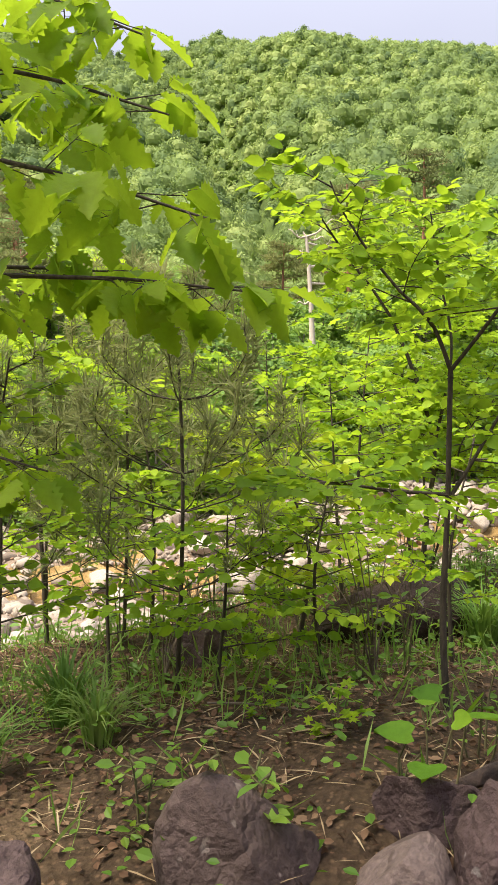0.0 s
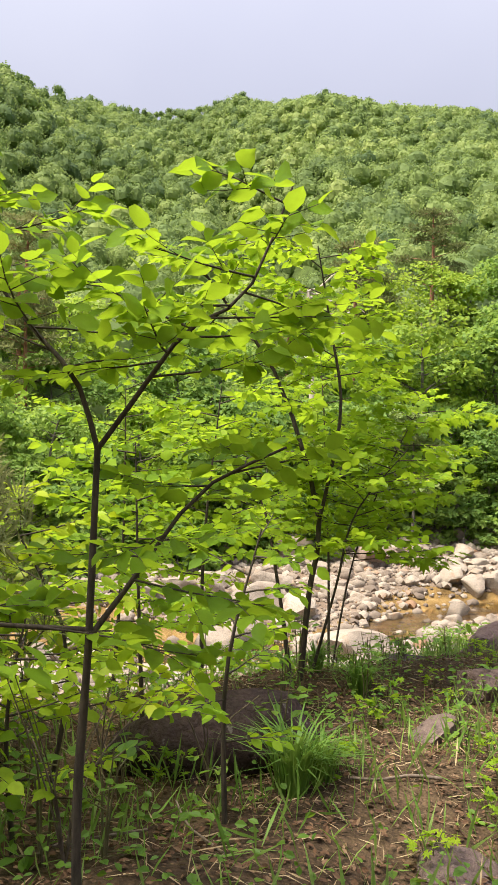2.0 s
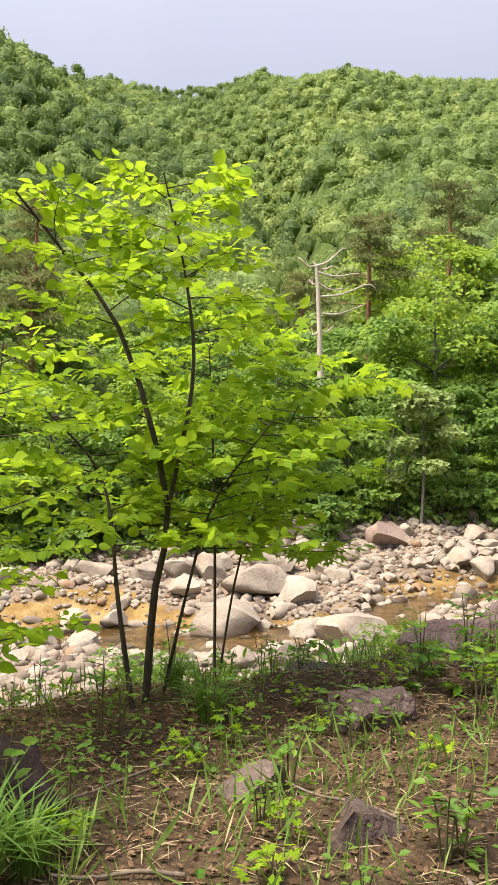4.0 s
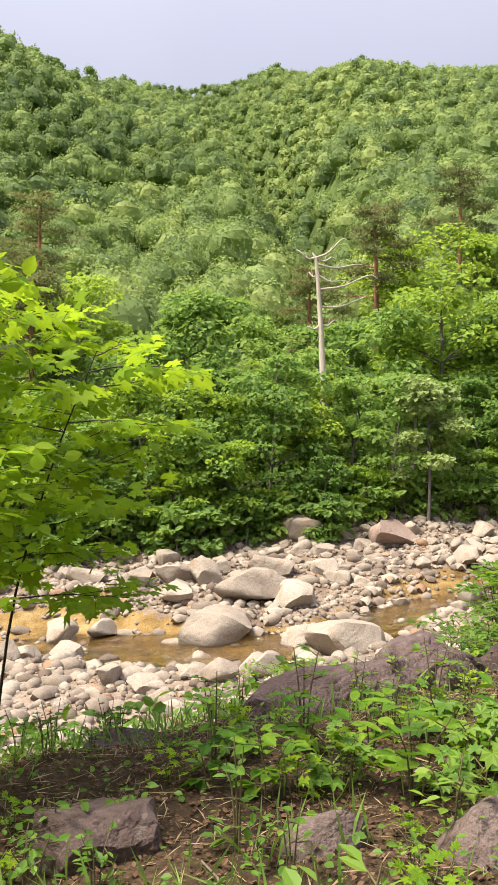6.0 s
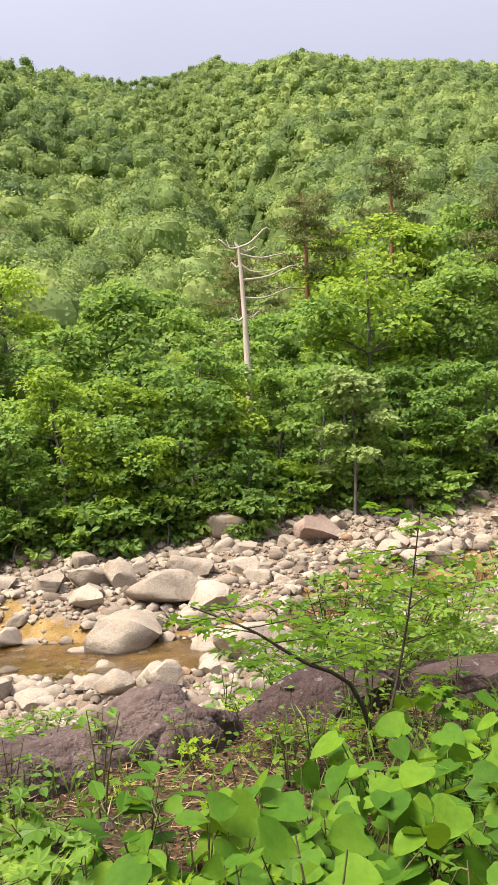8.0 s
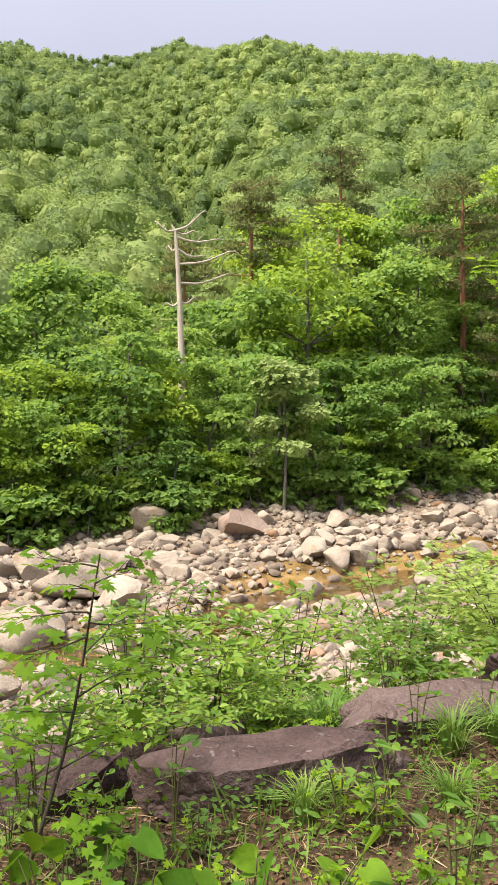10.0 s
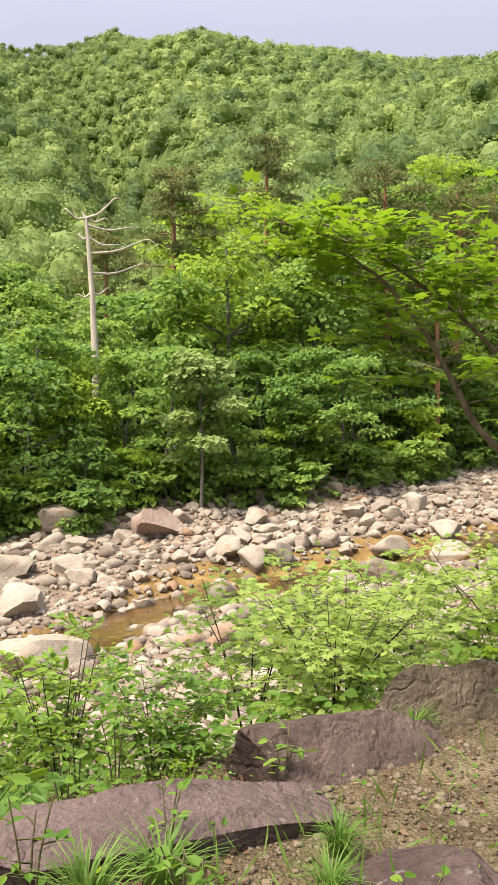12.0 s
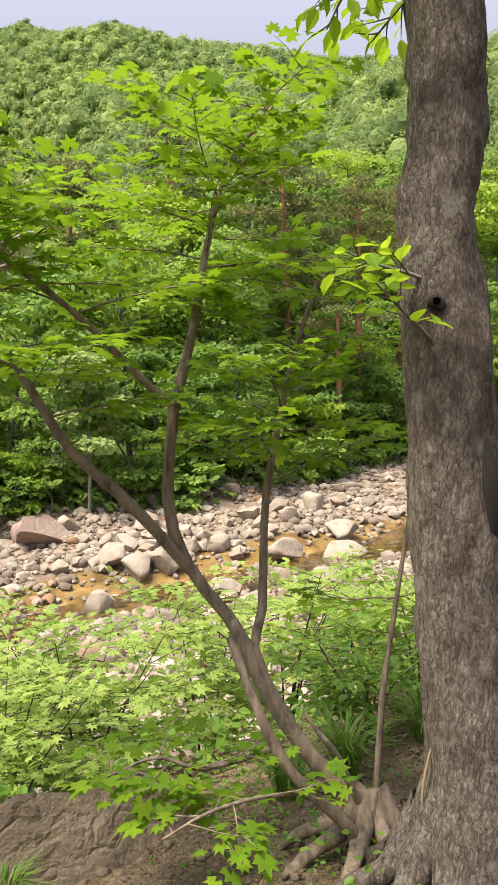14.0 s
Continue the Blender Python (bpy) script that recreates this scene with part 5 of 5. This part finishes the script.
for i in range(60):
    x = -16 + 46 * (i + frng.random()) / 60
    if abs(x - 9.0) < 1.0:
        continue
    lay(far_bush, x, float(far_foot(x)) + frng.uniform(.3, 2.8), frng.uniform(0, 360), frng.uniform(.7, 1.5))
for p in (maple_shrub, maple_bush, green_shrub, low_shrub, far_bush):
    drop_proto(p)

# small arching maple among the vines
g = Growth(67)
b = on(5.25, 8.75)
line = g.limb(smooth_line([b - (0, 0, .1), (5.1, 8.6, .42), (4.85, 8.5, .58), (4.63, 8.42, .74), (4.35, 8.4, .86)], 12), .014, .004, 6)
boughs(g, line, .45, 1, 9, .34, .004, 1, 0, .05, .06, 4, .15)
line = g.limb(smooth_line([b, (5.4, 8.9, .6), (5.5, 8.95, 1.25)], 8), .01, .003, 5)
boughs(g, line, .25, 1, 18, .36, .004, 1, 0, .05, .06, 4, .2)
finish(g, "maple_sapling", tuple(b), M_BARK_DARK, MAPLE, .075, M_LEAF_MAPLE, "small arching maple sapling among broad vine leaves", "sapling")

# broad heart-shaped vine leaves on stalks
vr = np.random.default_rng(68)


def leafy_patch(name, spots, size, shape, mat, label, hmin, hmax, category="plant", group="", hang=1.0):
    """Upright stalks, each with one broad leaf turned to the light."""
    for cx, cy, rad, count in spots:
        root = empty(name, *on(cx, cy))
        o = on(cx, cy)
        stalks, pos, d, sz = [], [], [], []
        for i in range(count):
            a, r = vr.uniform(0, 6.283), rad * math.sqrt(vr.random())
            f = on(cx + math.cos(a) * r * .6, cy + math.sin(a) * r * .6) - o
            h = vr.uniform(hmin, hmax)
            tip = np.array([math.cos(a) * r, math.sin(a) * r, h + f[2]])
            stalks.append(tube(smooth_line([f - (0, 0, .05), (f + tip) / 2 + vr.normal(0, .02, 3), tip], 6), [.004, .0022], 4))
            pos.append(tip)
            d.append((.6 * math.cos(a) + vr.normal(0, .5), .4 * math.sin(a) - .5 * hang + vr.normal(0, .35), -.35 * hang + vr.normal(0, .22)))
            sz.append(size * vr.uniform(.5, 1.35))
        d = np.array(d)
        up = np.array([0, -.25 * hang, 1.0]) + vr.normal(0, .38, d.shape)
        for sv, sq in stalks:
            part_data("stalk", quad_mesh("stalk", sv, sq, M_STEM, True), root)
        for i in range(count):
            part_data("leaf", quad_mesh("leaf", *leaves(shape, np.array(pos[i:i + 1]), d[i:i + 1], up[i:i + 1], np.array(sz[i:i + 1])), mat, True), root)
        tagged(root, label, category, group)


leafy_patch("vine_plant", [(4.5, 7.1, .36, 40), (5.0, 7.1, .42, 62), (4.75, 6.75, .35, 46), (5.35, 7.35, .42, 60), (5.25, 7.9, .4, 54), (4.85, 7.55, .38, 50), (5.7, 7.8, .4, 54), (5.6, 7.1, .4, 50), (5.55, 8.35, .4, 46), (6.05, 8.2, .4, 40)],
            .115, HEART, M_LEAF_HEART, "spreading vine with broad heart-shaped bright green leaves", .02, .30, "vine", "broad-leaved vines", .75)
tall_herb = plant("broadleaf_herb", *shrub_meshes(76, .34, .17, 5, LEAF_FINE, .10, 3, .12, 0), M_STEM, M_LEAF_HEART, "leafy green herb with pointed leaves beside the trail", "plant", "broad-leaved herbs")
lobed_herb = plant("broadleaf_herb", *shrub_meshes(77, .30, .20, 5, MAPLE, .11, 3, .12, 0), M_STEM, M_LEAF_HERB, "leafy green herb with lobed leaves beside the trail", "plant", "broad-leaved herbs")
for i, (x, y, s) in enumerate([(3.75, 6.75, 1.2), (3.45, 6.9, 1.0), (3.15, 6.8, .9), (4.05, 6.9, 1.1), (3.6, 7.2, 1.0), (3.95, 7.3, 1.1), (3.3, 7.3, .9), (4.3, 6.75, 1.0), (2.9, 6.9, .8), (3.9, 6.5, .9), (4.3, 7.2, 1.1), (3.0, 7.3, .8)]):
    lay((tall_herb, lobed_herb)[i % 2], x, y, 67 * i, s)
drop_proto(tall_herb), drop_proto(lobed_herb)
leafy_patch("broadleaf_herb", [(.42, 2.05, .16, 7), (.62, 2.35, .14, 6)], .075, HEART, M_LEAF_HEART, "broad-leaved green herb beside the trail", .10, .26, "plant", "broad-leaved herbs", .2)

# seedlings and herbs
herb_a = plant("seedling", *shrub_meshes(71, .26, .13, 4, LEAF, .045, 3, .15, 0), M_STEM, M_LEAF_HERB, "small green seedling in the leaf litter", "seedling", "seedlings")
herb_b = plant("seedling", *shrub_meshes(72, .40, .15, 4, LEAF, .055, 3, .15, 0), M_STEM, M_LEAF_HERB, "knee-high green seedling in the leaf litter", "seedling", "seedlings")
herb_c = plant("seedling", *shrub_meshes(73, .15, .12, 4, MAPLE, .05, 3, .1, 0), M_STEM, M_LEAF_YOUNG, "tiny maple seedling in the leaf litter", "seedling", "seedlings")
hr_ = np.random.default_rng(74)
made = 0
while made < 260:
    t = hr_.random()
    x = -1.2 + 10.4 * t
    y = hr_.uniform(x * .93 + 1.7, float(near_edge(x)) + 1.0)
    bare = x > 7.6 and y > 9.5
    if bare and hr_.random() < .93 or (x < 1.6 and hr_.random() < .35):
        continue
    lay((herb_a, herb_b, herb_c)[int(hr_.choice([0, 0, 1, 2, 2]))], x, y, hr_.uniform(0, 360), hr_.uniform(.6, 1.25))
    made += 1
for p in (herb_a, herb_b, herb_c):
    drop_proto(p)


# grass: tufts that can be told apart, and loose blades
def tuft_mesh(seed, n, h, spread):
    q = np.random.default_rng(seed)
    pieces = []
    for i in range(n):
        a, r = q.uniform(0, 6.283), spread * q.random() * .3
        L, out = h * q.uniform(.6, 1.1), spread * q.uniform(.4, 1.3)
        c, s = math.cos(a), math.sin(a)
        line = smooth_line([(c * r, s * r, 0), (c * (r + out * .25), s * (r + out * .25), L * .6), (c * (r + out), s * (r + out), L * q.uniform(.6, .95))], 6)
        w = np.array([.0035, .004, .0036, .003, .0018, .0004]) * (1 + h)
        side = np.array([-s, c, 0])
        v = np.concatenate([line + side * w[:, None], line - side * w[:, None]])
        pieces.append((v, np.array([(j, j + 1, j + 7, j + 6) for j in range(5)])))
    return joined(pieces)


tufts = [quad_mesh("grass_tuft", *tuft_mesh(80 + i, 110, .30, .22), M_GRASS) for i in range(3)]
for i, (x, y, s) in enumerate([(-.66, 3.0, 1.0), (-.5, 2.75, .8), (1.2, 4.3, 1.15), (1.32, 4.42, .9), (1.7, 6.3, 1.0), (1.45, 6.75, .8), (-.8, 2.5, .7), (6.9, 10.5, .9), (7.1, 9.9, .9), (7.35, 10.0, .8), (6.6, 10.75, 1.1),
                               (6.35, 10.9, 1.1), (5.6, 7.5, 1.2), (5.85, 7.7, 1.1), (8.75, 11.75, .75), (7.6, 9.4, .8), (8.0, 10.2, .6), (10.0, 12.3, 1.0), (10.35, 12.5, 1.2), (10.9, 12.8, 1.2), (7.9, 9.9, .6), (6.3, 9.2, .7), (6.9, 9.2, .7)]):
    ob = new("grass_tuft", tufts[i % 3])
    ob.matrix_basis = Matrix.Translation(on(x, y)) @ pose(0, 0, 0, 0, 0, 47 * i) @ Matrix.Scale(s, 4)
    tagged(ob, "arching green grass tuft in the leaf litter", "grass", "grass tufts")


def scatter(n, seed, x0=-2.2, x1=11.5, keep=None):
    q = np.random.default_rng(seed)
    x = q.uniform(x0, x1, n)
    lo = x * .93 + .9
    y = lo + (near_edge(x) + 2.5 - lo) * q.random(n)
    if keep is not None:
        k = keep(x, y, q)
        x, y = x[k], y[k]
    return q, np.stack([x, y, ground_z(x, y)], -1)


q, p = scatter(95000, 81, keep=lambda x, y, q: (q.random(len(x)) < np.where((x > 7.6) & (y > 10), .12, .85)))
d = q.normal(0, 1, p.shape) * np.array([1, 1, .25])
tagged(new("leaf_litter", quad_mesh("leaf_litter", *leaves(LEAF, p + (0, 0, .012), d, np.array([0, 0, 1.0]) + q.normal(0, .45, p.shape), q.uniform(.012, .036, len(p)), 1.1), M_LITTER)), "brown fallen leaves carpeting the bank", "leaf litter", kind="stuff")
q, p = scatter(26000, 82, keep=lambda x, y, q: (q.random(len(x)) < np.where((x > 7.4) & (y > 9.3), .08, .8)))
d = q.normal(0, 1, p.shape) * np.array([1, 1, .12])
tagged(new("pine_straw", quad_mesh("pine_straw", *leaves((NEEDLE[0] * np.array([.8, 1, 1]), NEEDLE[1]), p + (0, 0, .014), d, np.array([0, 0, 1.0]) + q.normal(0, .3, p.shape), q.uniform(.05, .15, len(p))), M_DRY_GRASS)), "dry straw and needles strewn over the soil", "straw", kind="stuff")
q, p = scatter(20000, 83, keep=lambda x, y, q: (fbm(x * .9, y * .9, 7) + q.normal(0, .3, len(x)) > np.where((x > 7.6) & (y > 9.6), .9, .05)))
d = np.array([0, 0, 1.0]) + q.normal(0, .5, p.shape)
tagged(new("grass", quad_mesh("grass", *leaves((NEEDLE[0] * np.array([.9, 1, 2.5]), NEEDLE[1]), p, d, q.normal(0, 1, p.shape), q.uniform(.06, .24, len(p))), M_GRASS)), "thin scattered green grass blades", "grass", kind="stuff")
q, p = scatter(34000, 84, keep=lambda x, y, q: (fbm(x * .7, y * .7, 9) + q.normal(0, .35, len(x)) + np.where(x > 1.8, .12, -.25) > np.where((x > 7.6) & (y > 9.6), .9, -.05)))
d = q.normal(0, 1, p.shape) * np.array([1, 1, .3]) + (0, 0, .1)
p[:, 2] += q.uniform(.01, .15, len(p))
tagged(new("ground_herbs", quad_mesh("ground_herbs", *leaves(LEAF, p, d, np.array([0, 0, 1.0]) + q.normal(0, .35, p.shape), q.uniform(.018, .045, len(p)), 1.2), M_LEAF_HERB)), "low green herb leaves over the soil", "herbs", kind="stuff")
# leafy cover on the slope down to the stream
q = np.random.default_rng(85)
x = q.uniform(-6, 18, 16000)
y = near_edge(x) + q.uniform(.3, 7.5, len(x))
k = fbm(x * .5, y * .5, 21) + q.normal(0, .3, len(x)) > -.25
x, y = x[k], y[k]
p = np.stack([x, y, ground_z(x, y) + q.uniform(.02, .3, len(x))], -1)
d = q.normal(0, 1, p.shape) * np.array([1, 1, .3])
tagged(new("slope_herbs", quad_mesh("slope_herbs", *leaves(LEAF, p, d, np.array([0, -.2, 1.0]) + q.normal(0, .35, p.shape), q.uniform(.06, .13, len(p)), 1.1), M_LEAF_HERB)), "green herbs covering the slope to the stream", "herbs", kind="stuff")
# pebbles on the bare soil under the maple
q, p = scatter(16000, 86, 6.8, 11.5, lambda x, y, q: (x > 7.5) & (y > 8.5))
tv, tf = rock_arrays(56, 1, 4, (.6, .95), .1, (1, 1, .7))
sz = (.005 + .008 * q.random(len(p)) + .03 * q.random(len(p)) ** 12)[:, None, None]
v = (tv[None] * sz + p[:, None]).reshape(-1, 3)
tagged(new("pebbles", quad_mesh("pebbles", v, (tf[None] + (np.arange(len(p)) * len(tv))[:, None, None]).reshape(-1, 3), M_ROCK_TAN, True)), "fine brown gravel and pebbles on bare soil", "pebbles", kind="stuff")

# fallen sticks and the rotten log
tr = np.random.default_rng(87)
sticks = [(1.62, 4.31, .38, 100, .009), (.9, 3.6, .7, 20, .006), (2.3, 5.0, .5, 60, .008), (1.4, 5.2, .6, 140, .007), (3.0, 5.9, .5, 10, .007), (.1, 2.9, .5, 75, .006), (-.4, 3.3, .6, 30, .007), (6.7, 9.6, .3, 50, .006), (9.3, 11.2, .35, 15, .007), (2.6, 4.2, .4, 170, .008), (5.9, 9.0, .5, 40, .008), (.35, 3.5, .8, 120, .005)]
for x, y, L, rz, r in sticks:
    pts = smooth_line([(0, -L / 2, 0), (tr.normal(0, .02), -L / 6, .012), (tr.normal(0, .03), L / 5, .004), (tr.normal(0, .02), L / 2, .01)], 9)
    ob = new("stick", quad_mesh("stick", *tube(pts, [r, r * .6], 6, .2, 2), M_TWIG, True))
    ob.matrix_basis = Matrix.Translation(on(x, y, r)) @ pose(0, 0, 0, 0, 0, rz)
    tagged(ob, "dry fallen stick on the leaf litter", "stick", "fallen sticks")
M_BARK_ROT = bark_material("rotten_bark", (0.012, 0.008, 0.006), (0.10, 0.066, 0.052), (0.20, 0.135, 0.105), 22.0, 0.7, 1.0, 0.62)
log = empty("rotten_log", .9, 2.15, .56)
part_data("log", quad_mesh("log", *tube(smooth_line([(-.30, -.03, -.07), (-.12, -.01, -.01), (.1, .02, .03), (.34, .08, .04), (.55, .16, .03)], 30), [.001, .05, .078, .085, .09, .088, .092, .09, .085, .07, .001], 36, .5, 8), M_BARK_ROT, True), log)
part_data("branch", quad_mesh("branch", *tube(smooth_line([(-.2, -.06, -.05), (-.34, -.07, -.08), (-.48, -.08, -.15), (-.62, -.06, -.21)], 14), [.03, .022, .016, .006], 9, .3, 9), M_BARK_ROT, True), log)
lg = np.random.default_rng(88)
for i in range(16):
    u = lg.uniform(-.22, .45)
    a = lg.uniform(200, 330)
    c, r = math.cos(radians(a)), .088
    flake = bmesh.new()
    bmesh.ops.create_cube(flake, size=1.0)
    me = bpy.data.meshes.new("bark_flake")
    flake.to_mesh(me)
    flake.free()
    me.materials.append(M_BARK_ROT)
    ob = part_data("bark_flake", me, log)
    ob.matrix_basis = pose(u, .03 + math.sin(radians(a)) * r * .9, .02 + abs(c) * r * .75, lg.uniform(20, 70), lg.normal(0, 14), lg.normal(0, 25)) @ Matrix.Diagonal((lg.uniform(.03, .08), lg.uniform(.02, .045), .008, 1))
tagged(log, "broken rotten log lying on the boulders", "log")
